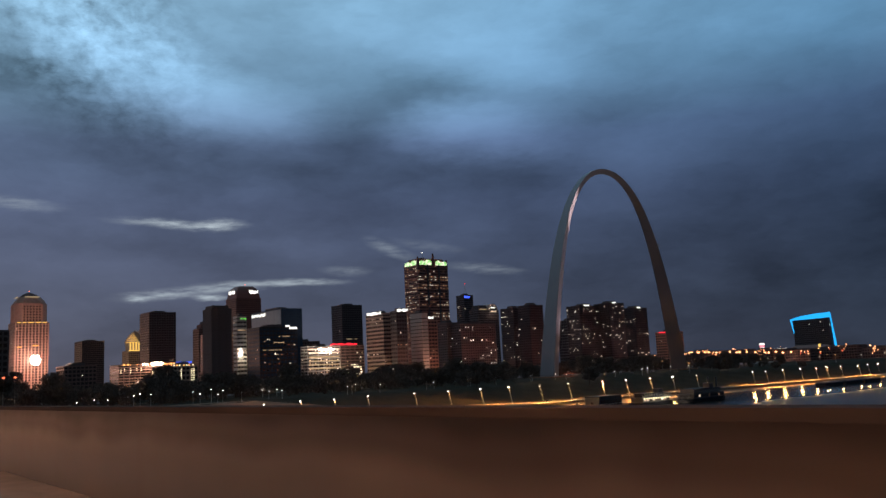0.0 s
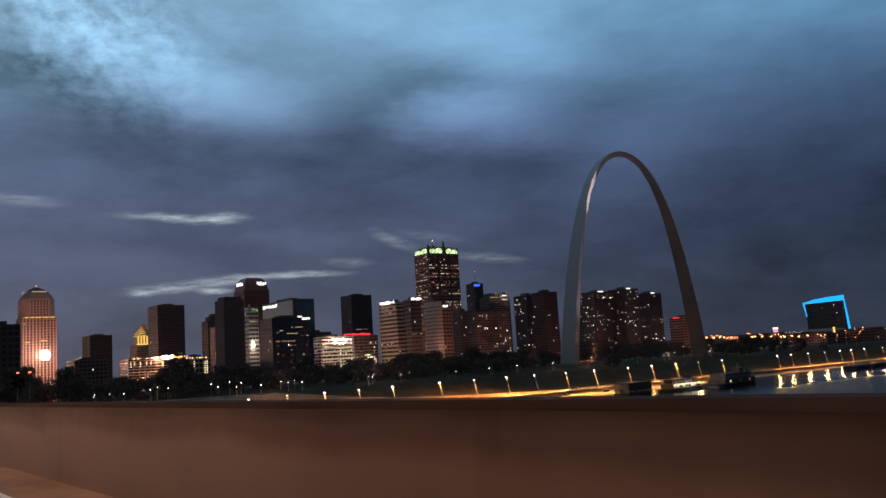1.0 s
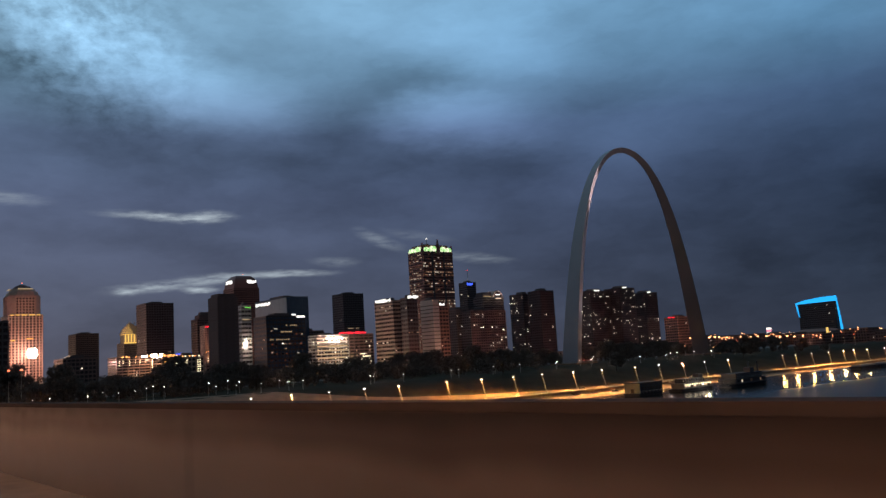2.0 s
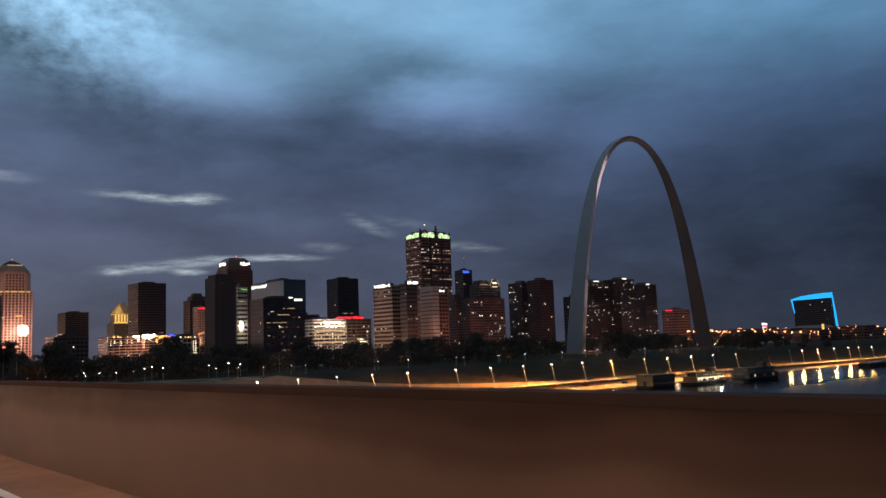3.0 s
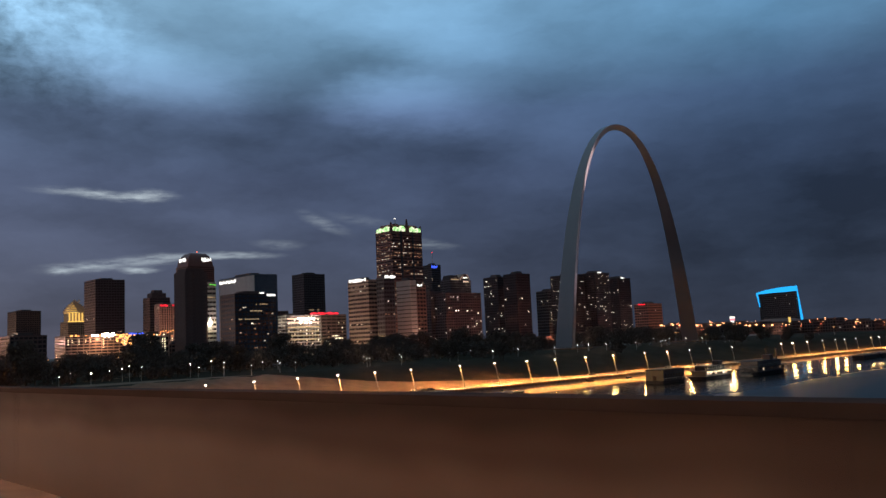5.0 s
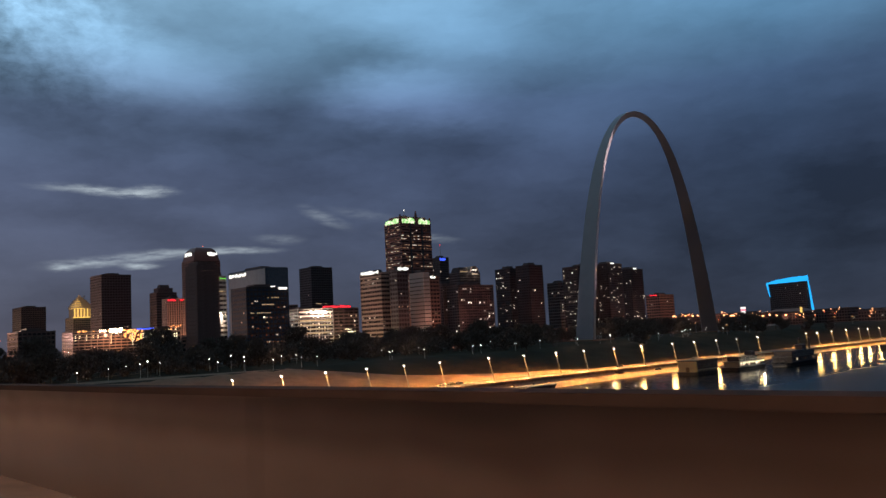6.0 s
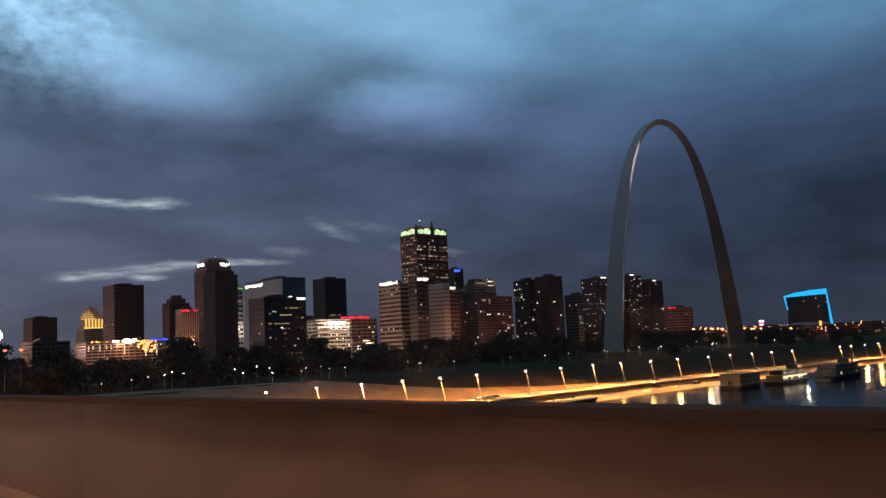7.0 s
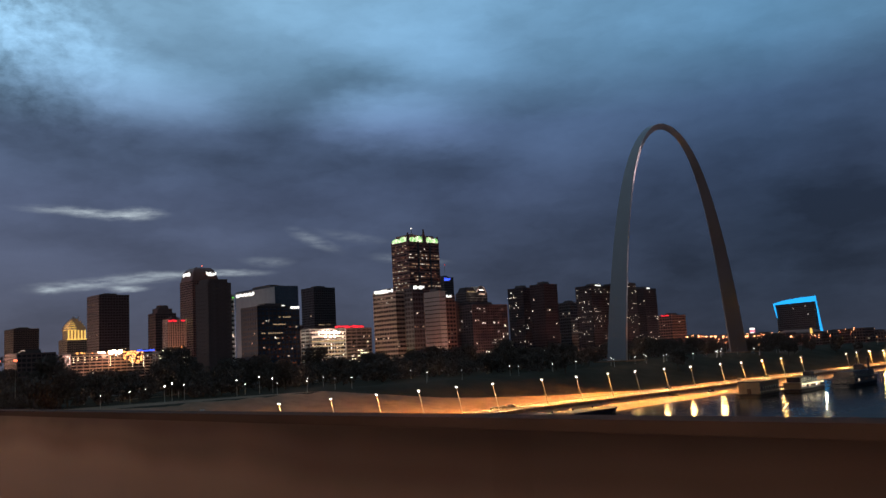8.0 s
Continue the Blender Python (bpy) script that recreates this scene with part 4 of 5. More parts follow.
t, h = tower("apartment_tower", 110, 1080, 112.0, 21.6, 24.4, UMBER, GLASS, "dark apartment tower with stepped roofline", glow=WINDOW_WHITE, lit=0.03, floor=3.1, bay=3.4)
tower("office_block", 189.7, 1290, 100.8, 22.4, 24.3, DARK, GLASS, "dark office block with lit upper floors", lit=0.10, floor=4.2)
for x, y, top, so, ea in ((187.1, 1160, 113.5, 25, 42.8), (229.5, 1170, 116, 28.1, 31.1), (275.1, 1220, 110.8, 27, 28.3)):
    t, h = tower("apartment_tower", x, y, top, so, ea, UMBER, GLASS, "dark slab apartment tower with scattered lit rooms", glow=WINDOW_WHITE, lit=0.10, pane=0.9, floor=3.0, bay=3.6)
    slab(t, "roof_light", SIGN_WHITE, ea * 0.2, -0.4, h - 0.6, ea * 0.45, 0, h + 0.9)
t, h = tower("brick_hotel", 349.3, 1330, 77.5, 24, 38.6, BRICK, GLASS, "red brick hotel with a red roof sign", lit=0.05)
sign(t, SIGN_RED, -0.6, 4, h - 1.6, -0.2, 16, h + 0.4, "red illuminated bar sign")

# casino hotel with the cyan outline
t, h = tower("casino_hotel", 761.5, 1680, 105, 76.7, 9, DARK, GLASS, "dark hotel slab outlined by a thick cyan light frame", lit=0.02, plant=False)
def light_band(outline, label):
    bm = bmesh.new()
    near = [bm.verts.new((-0.9, y, z)) for y, z in outline]
    far = [bm.verts.new((1.4, y, z)) for y, z in outline]
    n = len(outline)
    for i in range(n):
        bm.faces.new((near[i], near[(i + 1) % n], far[(i + 1) % n], far[i]))
    bm.faces.new(near[::-1])
    bm.faces.new(far)
    part("light_frame", bm, SIGN_CYAN, t, label)


light_band([(82, h - 2), (60, h + 3), (30, h + 6), (-2, h + 7), (-3, h - 3.2), (78, h - 4.5)], "thick cyan light band along the sloping roof")
light_band([(-2, h + 7.4), (-3.2, h + 7.4), (-10.5, 20), (-6.5, 20)], "cyan light tube down the outer corner")
light_band([(82, h - 2.1), (79, h - 4.4), (75.0, h - 30), (76.6, h - 30)], "thin cyan light tube down the far corner")

# ---------------------------------------------------------------- trees in the park
def tree_kind(seed, high, wide):
    rng = random.Random(seed)
    home = thing("tree", pose(0, 0, -500), "leafy dark green park tree at dusk", "tree", "park trees")
    bm = bmesh.new()
    tube(bm, [(0, 0, -0.4), (0.1, 0, high * 0.2), (0.0, 0.15, high * 0.45), (0.1, 0, high * 0.8)], [0.32, 0.26, 0.18, 0.05], 7)
    for k in range(6):
        a = k * 1.05 + rng.random()
        z = high * (0.3 + 0.07 * k)
        r = wide * (0.75 - 0.07 * k)
        tube(bm, [(0, 0, z), (r * 0.5 * math.cos(a), r * 0.5 * math.sin(a), z + high * 0.1), (r * math.cos(a), r * math.sin(a), z + high * 0.16)], [0.12, 0.08, 0.03], 5)
    part("trunk", bm, BARK, home)
    verts, faces = [], []
    clumps = []
    for k in range(22):
        a, q = rng.random() * math.tau, math.sqrt(rng.random())
        z = 0.32 + 0.6 * rng.random()
        lim = wide * math.sin(math.pi * min(1, max(0.08, (z - 0.18) / 0.86))) ** 0.7
        clumps.append((q * lim * math.cos(a), q * lim * math.sin(a), z * high, wide * rng.uniform(0.28, 0.48)))
    for cx, cy, cz, r in clumps:
        for k in range(80):
            d = Vector((rng.gauss(0, 1), rng.gauss(0, 1), rng.gauss(0, 1))).normalized() * r * rng.uniform(0.55, 1.1)
            c = Vector((cx + d.x, cy + d.y, cz + d.z * 0.75))
            q = Euler((rng.random() * 6, rng.random() * 6, rng.random() * 6)).to_quaternion()
            s = rng.uniform(0.28, 0.6)
            i = len(verts)
            for p in ((-s, 0, 0), (0, -s * 0.55, 0.1), (s, 0, 0), (0, s * 0.55, 0.1)):
                verts.append(c + q @ Vector(p))
            faces.append((i, i + 1, i + 2, i + 3))
    me = bpy.data.meshes.new("crown")
    me.from_pydata(verts, [], faces)
    me.materials.append(LEAVES)
    part("crown", me, LEAVES, home)
    return home


KINDS = [tree_kind(k, 11.5 + k * 0.9, 4.4 + 0.5 * (k % 3)) for k in range(5)]
rng = random.Random(21)
used = set()
placed = 0
while placed < 298:
    s, w = rng.uniform(-360, 640), 60 + 240 * rng.random() ** 1.2
    if placed > 215:
        s, w = rng.uniform(-380, -125), rng.uniform(60, 76)
    p = road_place(s, w)
    to_arch = Vector((p.x - 160, p.y - 788))
    if abs(to_arch.dot(V)) < 30 and abs(to_arch.dot(U)) < 125:
        continue
    if w < 112 and 170 < s < 470 and rng.random() < 0.8:
        continue
    k = rng.randrange(5)
    m = pose(p.x, p.y, ground_height(p.x, p.y) - 0.1, 0, 0, rng.uniform(0, 360)) @ Matrix.Diagonal((1, 1, rng.uniform(0.85, 1.15), 1))
    if (76 < w < 100 or (w < 118 and -125 < s < 170)):
        continue
    size = rng.uniform(0.75, 1.12) if placed <= 215 else rng.uniform(0.35, 0.6)
    if placed <= 215 and w > 100 and s < 300:
        size *= 1.12
    if placed <= 215 and s < -95 and w > 100:
        size *= 1.3
    if placed <= 215 and 100 < w < 300 and abs(s + 79 - (w - 115) * 0.46) < 10:
        size *= 0.68
    m = m @ Matrix.Diagonal((size, size, size, 1))
    if k not in used:
        KINDS[k].matrix_basis = m
        used.add(k)
    else:
        copy_thing(KINDS[k], m)
    placed += 1


# the woods behind the lawn, too dense to tell trees apart
def build_woods():
    r = random.Random(5)
    verts, faces = [], []
    for k in range(760):
        s, w = (r.uniform(-420, 300) if k > 430 else r.uniform(-420, 660)), r.uniform(106, 330)
        if w < 122 and -125 < s < 170:
            continue
        p = road_place(s, w)
        d = Vector((p.x - 160, p.y - 788))
        if abs(d.dot(V)) < 32 and abs(d.dot(U)) < 130:
            continue
        z0 = ground_height(p.x, p.y)
        high = r.uniform(8, 14) * (1.4 if s < -95 else 1.15 if s < 300 else 1.0)
        wide = r.uniform(4, 7.5)
        for c in range(9):
            a, q = r.random() * math.tau, math.sqrt(r.random()) * wide
            cz = z0 + high * r.uniform(0.12, 0.85)
            cr = wide * r.uniform(0.3, 0.5)
            for j in range(34):
                e = Vector((r.gauss(0, 1), r.gauss(0, 1), r.gauss(0, 1))).normalized() * cr * r.uniform(0.5, 1.1)
                mid = Vector((p.x + q * math.cos(a) + e.x, p.y + q * math.sin(a) + e.y, max(z0 + 0.3, cz + e.z * 0.8)))
                turn = Euler((r.random() * 6, r.random() * 6, r.random() * 6)).to_quaternion()
                g = r.uniform(0.45, 0.95)
                i = len(verts)
                for o in ((-g, 0, 0), (0, -g * 0.55, 0.1), (g, 0, 0), (0, g * 0.55, 0.1)):
                    verts.append(mid + turn @ Vector(o))
                faces.append((i, i + 1, i + 2, i + 3))
    me = bpy.data.meshes.new("woods")
    me.from_pydata(verts, [], faces)
    me.materials.append(LEAVES)
    return me


tagged(new("woods", build_woods()), "dense dark park woods below the skyline", "trees", kind="stuff")

# ---------------------------------------------------------------- street lamps by the river
def street_lamp(label, high, glow, lean=0.0, arm=0.7, size=0.34):
    home = thing("street_lamp", pose(0, 0, -400), label, "street lamp", "riverfront lamps")
    bm = bmesh.new()
    tube(bm, [(0, 0, -0.3), (-lean * 0.5, 0, high * 0.5), (-lean, 0, high)], [0.14, 0.11, 0.08], 8)
    part("pole", bm, PALE_POLE, home)
    bm = bmesh.new()
    box(bm, -lean - arm, -0.3, high - 0.1, -lean + arm, 0.3, high + 0.25, 0.08)
    head = part("head", bm, POLE, home)
    bm = bmesh.new()
    bmesh.ops.create_icosphere(bm, subdivisions=2, radius=size, matrix=Matrix.Translation((-lean, 0, high - 0.25)) @ Matrix.Diagonal((1.3, 1, 0.7, 1)))
    part("lens", bm, glow, head)
    return home


S_LAMPS = [-148, -125.5, -107, -79.5, -58.5, -37.9, -17, 3.6, 25.3, 58, 83.7, 109.5, 133.7, 162, 190, 225.2, 252, 280.8, 309, 341, 425, 447, 476, 508, 537, 559, 588, 627, 648, 671]
lamp = street_lamp("tall galvanised street lamp glowing on the riverfront road", 11.3, SODIUM, 2.3, size=0.23)
for k, s in enumerate(S_LAMPS):
    p = road_place(s, 0.4)
    z = STREET + fall(s)
    m = pose(p.x, p.y, z, 0, 0, 10)
    if k == 0:
        lamp.matrix_basis = m
    else:
        copy_thing(lamp, m)
    # the lamps beside the plaza throw a wide beam inland, the others a narrow one
    for tip, watts, cone in ((47, 210000, 94) if s < 150 else (34, 120000, 78), (-20, 190000, 88), (-52, 170000, 88)):
        down = pose(p.x - 2.2, p.y - 0.4, z + 10.4, 0, 0, 40.4) @ pose(0, 0, 0, tip)
        spot("riverfront_light", down, (1.0, 0.43, 0.115), watts, cone, 0.4)
    spot("riverfront_glow", pose(p.x - 2.2, p.y - 0.4, z + 10.0), (1.0, 0.56, 0.18), 7500, 178, 1.4, 0.03)

# small white lamps along the park paths
park = street_lamp("small white path lamp in the park", 5.2, WHITE_LAMP, 0.0, 0.3, 0.15)
park["group"] = "park lamps"
for k in range(64):
    s, w = -330 + 13.5 * k + rng.uniform(-6, 6), rng.choice((82, 86, 90, 92, 150)) + rng.uniform(-3, 3)
    p = road_place(s, w)
    m = pose(p.x, p.y, ground_height(p.x, p.y), 0, 0, rng.uniform(0, 360))
    if k == 0:
        park.matrix_basis = m
    else:
        copy_thing(park, m)
    if k % 3 == 0:
        globe("park_light", p.x, p.y, m.translation.z + 6.8, (1.0, 0.72, 0.52), 1600, 0.3)

# taller white lamps before the edge of the woods
tall_park = street_lamp("white lamp on a thin post at the edge of the woods", 7.2, WHITE_LAMP, 0.0, 0.3, 0.21)
tall_park["group"] = "park lamps"
for k, (s, w, high) in enumerate(((-64, 112, 6.7), (-52, 117, 7.2), (-26, 116, 7.6), (-15, 114, 8.6), (-77, 117, 5.6), (-21, 117, 5.4), (-59, 115, 8.2), (-7, 115, 7.4))):
    p = road_place(s, w)
    m = pose(p.x, p.y, ground_height(p.x, p.y), 0, 0, 40.4) @ Matrix.Diagonal((1, 1, high / 7.2, 1))
    if k == 0:
        tall_park.matrix_basis = m
    else:
        copy_thing(tall_park, m)


# ---------------------------------------------------------------- low blocks and lights of the city edge
t, h = tower("parking_garage", -439.8, 1150, 62, 37.3, 104, TAN, GLASS, "low parking garage with orange lit decks", floor=3.4, band=1.4, pier=0.8, bay=7.5, lit=0.10, plant=False, category="parking garage")
for k in range(56):
    x, z, g = rng.uniform(62, 86), h - rng.uniform(1.0, 15), rng.uniform(1.0, 2.2)
    slab(t, "deck_lamp", ORANGE_LAMP, x, -0.5, z, x + g, -0.2, z + g)
for x, count in ((3, 3), (8, 2), (16, 3), (24, 2), (30, 2), (46, 5), (73, 6), (87, 6), (99, 7), (100.6, 6)):
    for k in range(count):
        slab(t, "deck_lamp", DECK_LAMP, x, -0.5, h - 6.4 - 2.5 * k, x + 1.0, -0.2, h - 5.3 - 2.5 * k)
for k in range(22):
    x, g = rng.uniform(0, 72), rng.uniform(1.0, 2.0)
    slab(t, "deck_lamp", ORANGE_LAMP, x, -0.5, h - 1.2, x + g, -0.2, h - 1.2 + g)
for k in range(11):
    x, g = rng.uniform(44, 59), rng.uniform(0.9, 2.0)
    slab(t, "roof_flood", FLOOD, x, -0.6, h - rng.uniform(0, 5), x + g, -0.2, h + 0.4 + g)
for k in range(3):
    slab(t, "roof_flood", FLOOD, 32 + 3.1 * k, -0.6, h - 1.4, 33.6 + 3.1 * k, -0.2, h + 0.6)
sign(t, SIGN_BLUE, 79, -0.6, h - 0.6, 102, -0.2, h + 1.6, "blue illuminated bar sign")
globe("garage_light", -395, 1166, 58, (1.0, 0.5, 0.3), 30000, 2)

t, h = tower("office_block", -401.4, 900, 58, 32.3, 33.4, DARKBRICK, GLASS, "low dark brick block behind the park trees", lit=0.02)
t, h = tower("office_block", -251.6, 780, 50.5, 10, 27, TAN, GLASS, "low stone block with columns of stair lights", lit=0.04)
for x, count in ((1.2, 6), (10.5, 6), (20.6, 6), (22.6, 6)):
    for k in range(count):
        slab(t, "stair_lamp", DECK_LAMP, x, -0.45, h - 3.6 - 2.0 * k, x + 0.7, -0.2, h - 2.7 - 2.0 * k)
for k in range(7):
    x = 4 + 3.0 * k + rng.uniform(-1, 1)
    slab(t, "roof_lamp", ORANGE_LAMP if k % 2 else DECK_LAMP, x, 0.2, h - 0.2, x + 0.9, 0.9, h + 0.9)
tower("office_block", -205, 1140, 82, 26, 44, DARKBRICK, GLASS, "dark brown low block between the office towers", lit=0.03, plant=True)
tower("office_block", -162, 1050, 71, 22, 30, BRICK, GLASS, "brown brick low block beside the bright garage", lit=0.08)
t, h = tower("office_block", -258, 905, 44, 26, 40, BRICK, GLASS, "low brick block behind the park trees", lit=0.08)

# floodlight mast near the ballpark
mast = thing("floodlight_mast", pose(-446, 930, ground_height(-446, 930), 0, 0, 25), "tall mast with a bank of glaring floodlights", "floodlight")
bm = bmesh.new()
tube(bm, [(0, 0.6, -0.5), (0, 0.6, 22), (0, 0.6, 46)], [0.4, 0.3, 0.2])
part("pole", bm, BLACK, mast)
for z, count in ((37.8, 3), (40.4, 4), (43.0, 4), (45.6, 3)):
    slab(mast, "rack", POLE, -5.4, 0.1, z - 0.15, 5.4, 0.5, z + 0.15)
    for k in range(count):
        x = (k - (count - 1) / 2) * 2.5 + RNG.uniform(-0.3, 0.3)
        bm = bmesh.new()
        bmesh.ops.create_cone(bm, cap_ends=True, segments=12, radius1=1.2, radius2=1.0, depth=0.5, matrix=Matrix.Translation((x, -0.2, z)) @ Matrix.Rotation(radians(90), 4, "X"))
        part("floodlight", bm, FLOOD, mast)
globe("flood_light", -446, 922, 66, (1.0, 0.62, 0.46), 90000, 3)

# white glare on the narrow tower
flood = thing("wall_floodlight", pose(-226.6, 946.9, 57, 0, 0, GRID), "bank of white floodlights on a pale tower wall", "floodlight")
slab(flood, "housing", POLE, -2.2, -0.7, 0, 2.6, 0.2, 13)
for x, z, r in ((-1.0, 4.6, 0.9), (-0.9, 7.0, 1.1), (1.4, 5.6, 1.0), (1.3, 8.3, 1.0), (0.2, 10.8, 0.6)):
    bm = bmesh.new()
    bmesh.ops.create_cone(bm, cap_ends=True, segments=12, radius1=r, radius2=r * 0.8, depth=0.4, matrix=Matrix.Translation((x, -0.9, z)) @ Matrix.Rotation(radians(90), 4, "X"))
    part("lens", bm, FLOOD, flood)
globe("wall_light", -224.4, 943, 62, (1.0, 0.85, 0.68), 8000, 1)

# decks of the bright garage
globe("garage_light", -123, 915, 64, (1.0, 0.74, 0.6), 26000, 1)
globe("garage_light", -92, 930, 44, (1.0, 0.72, 0.35), 2500, 2)


# street lamps among the towers, which wash the lower walls
city = street_lamp("orange street lamp among the downtown towers", 9.0, ORANGE_LAMP, 0.0, 0.6, 0.45)
city["group"] = "city lamps"
CITY_LIGHTS = [(-325, 1232, 70), (-640, 1285, 60), (-590, 1330, 40), (-300, 1080, 60), (-160, 845, 6), (-60, 885, 20), (-18, 912, 60), (40, 1000, 16), (85, 1035, 12), (150, 1040, 22), (205, 1120, 16), (262, 1150, 18), (330, 1250, 60), (420, 1290, 50), (-470, 1300, 80)]
for k, (x, y, kw) in enumerate(CITY_LIGHTS):
    m = pose(x, y, ground_height(x, y), 0, 0, 30 * k)
    if k == 0:
        city.matrix_basis = m
    else:
        copy_thing(city, m)
    globe("city_light", x, y, ground_height(x, y) + 10.5, (1.0, 0.47, 0.32), kw * 700, 1.0)
for k in range(44):
    a = rng.uniform(-26, 30)
    d = rng.uniform(780, 1250)
    x, y = -40 + d * math.sin(radians(a)), 60 + d * math.cos(radians(a))
    copy_thing(city, pose(x, y, ground_height(x, y), 0, 0, rng.uniform(0, 360)))

for x, y in ((-267.8, 536.1), (-265.0, 537.3), (-273.0, 533.5)):
    copy_thing(city, pose(x, y, ground_height(x, y)))

# red signal lamps on tall posts by the highway
signal = street_lamp("tall post with a red signal lamp by the highway", 19.6, RED_LAMP, 0.0, 0.5, 0.55)
signal["group"] = "signal lamps"
signal.matrix_basis = pose(-220.1, 426.1, ground_height(-220.1, 426.1))
copy_thing(signal, pose(-215.4, 428.4, ground_height(-215.4, 428.4)))

# tall lamps of the elevated road north of the arch
tall = street_lamp("tall orange lamp of the elevated road", 21.0, EMBER_LAMP, 0.0, 0.9, 1.25)
tall["group"] = "elevated road lamps"
for k in range(22):
    x, y = 352 + 11 * k + rng.uniform(-4, 4), 1300 + rng.uniform(-12, 12)
    m = pose(x, y, ground_height(x, y) - 0.38 * k + rng.uniform(-1.5, 0.0), 0, 0, rng.uniform(0, 360))
    if k == 0:
        tall.matrix_basis = m
    else:
        copy_thing(tall, m)

# low red brick warehouses north of the arch
yard = random.Random(77)
for k in range(16):
    a = 15.5 + 1.25 * k + rng.uniform(-0.3, 0.3)
    d = 1330 + 40 * (k % 4) + rng.uniform(0, 60)
    x, y = -40 + d * math.sin(radians(a)), 60 + d * math.cos(radians(a))
    top = rng.uniform(40, 47) - 0.3 * k
    t, h = tower("warehouse", x, y, top, rng.uniform(30, 55), rng.uniform(22, 40), DARKBRICK, GLASS, "low red brick warehouse with a few lit windows", floor=3.8, band=1.6, pier=1.4, lit=0.05, plant=k % 3 == 0, category="warehouse")
    for j in range(rng.randrange(3, 7)):
        a, z, g = rng.uniform(1, 28), rng.uniform(-9, 0.5), rng.uniform(0.4, 1.1)
        slab(t, "wall_lamp", RED_LAMP if rng.random() < 0.4 else EMBER_LAMP, -0.6, a, h + z, -0.1, a + g, h + z + g)
    for j in range(5 if k < 7 else 2):
        a, z, g = yard.uniform(1, 28), yard.uniform(-3, 1.5), yard.uniform(0.6, 1.2)
        slab(t, "wall_lamp", EMBER_LAMP, -0.6, a, h + z, -0.1, a + g, h + z + g)
    if k % 3 == 1:
        globe("yard_light", x - 14, y - 16, 40, (1.0, 0.42, 0.2), 1800, 1)

# casino podium with lit cornices
t, h = tower("casino_podium", 688.9, 1560, 43, 99.7, 120, DARKBRICK, GLASS, "low casino building with lit cornice strips", floor=4.5, lit=0.03, plant=False, category="casino")
slab(t, "lit_cornice", GOLD_LIT, -0.7, 4, h - 6, -0.2, 60, h - 4.6)
slab(t, "lit_cornice", SIGN_WHITE, -0.7, 66, h + 0.4, -0.2, 96, h + 1.8)
slab(t, "lit_entrance", GOLD_LIT, -0.9, 2, h - 3, -0.2, 6, h + 7)
slab(t, "dome", BRICK, 20, 20, h, 90, 80, h + 6, taper=12)

for x, y, so, ea, kw in ((118, 985, 22, 54, 26), (250, 1075, 20, 46, 22), (-30, 880, 18, 40, 14)):
    t, h = tower("market_hall", x, y, 35.5, so, ea, BRICK, GLASS, "low brick hall glowing under orange lamps", floor=4.2, bay=4.5, lit=0.18, plant=False, category="hall", glow=WINDOW_DIM, pane=2.4)
    for k in range(5):
        slab(t, "wall_lamp", ORANGE_LAMP, 3 + ea * k / 5.2, -0.5, 8.2, 3.9 + ea * k / 5.2, -0.1, 9.0)
    globe("hall_light", x + U.x * ea / 2 - V.x * 14, y + U.y * ea / 2 - V.y * 14, 33, (1.0, 0.30, 0.17), kw * 1000, 1)

# pylon sign
pylon = thing("pylon_sign", pose(591, 1590, ground_height(591, 1590), 0, 0, 20), "tall pylon with white and pink lit sign panels", "sign")
slab(pylon, "pole", POLE, -0.5, -0.5, -0.5, 0.5, 0.5, 22)
slab(pylon, "panel", SIGN_WHITE, -5.5, -0.7, 28.5, 5.5, 0.7, 31.5, "white lit panel with bars")
slab(pylon, "panel", lamp_material("pink_sign_light", (1.0, 0.25, 0.35, 1), 1.3), -5.0, -0.7, 24.6, 5.0, 0.7, 27.6, "pink lit panel with bars")
for z in (19.6, 22.2):
    slab(pylon, "panel", SIGN_WHITE, -4.2, -0.7, z, 4.2, 0.7, z + 1.6, "white lit panel with bars")
slab(pylon, "frame", POLE, -4.9, 0.75, 21.5, 4.9, 1.2, 32)


# ---------------------------------------------------------------- boats at the levee
def at_levee(s, w, z=WATER):
    p = road_place(s, w)
    return pose(p.x, p.y, z, 0, 0, math.degrees(math.atan2(ROAD_DIR.y, ROAD_DIR.x)))


def hull(bm, length, beam, depth, bow=0.25, sheer=0.6):
    ring_top, ring_low = [], []
    outline = [(-0.5, -0.42), (-0.48, -0.5), (0.5 - bow, -0.5), (0.5 - bow * 0.4, -0.3), (0.5, 0), (0.5 - bow * 0.4, 0.3), (0.5 - bow, 0.5), (-0.48, 0.5), (-0.5, 0.42)]
    top = [bm.verts.new((x * length, y * beam, depth + sheer * max(0, x))) for x, y in outline]
    low = [bm.verts.new((x * length * 0.94, y * beam * 0.85, -0.8)) for x, y in outline]
    n = len(outline)
    for i in range(n):
        bm.faces.new((low[i], low[(i + 1) % n], top[(i + 1) % n], top[i]))
    bm.faces.new(top)
    bm.faces.new(low[::-1])


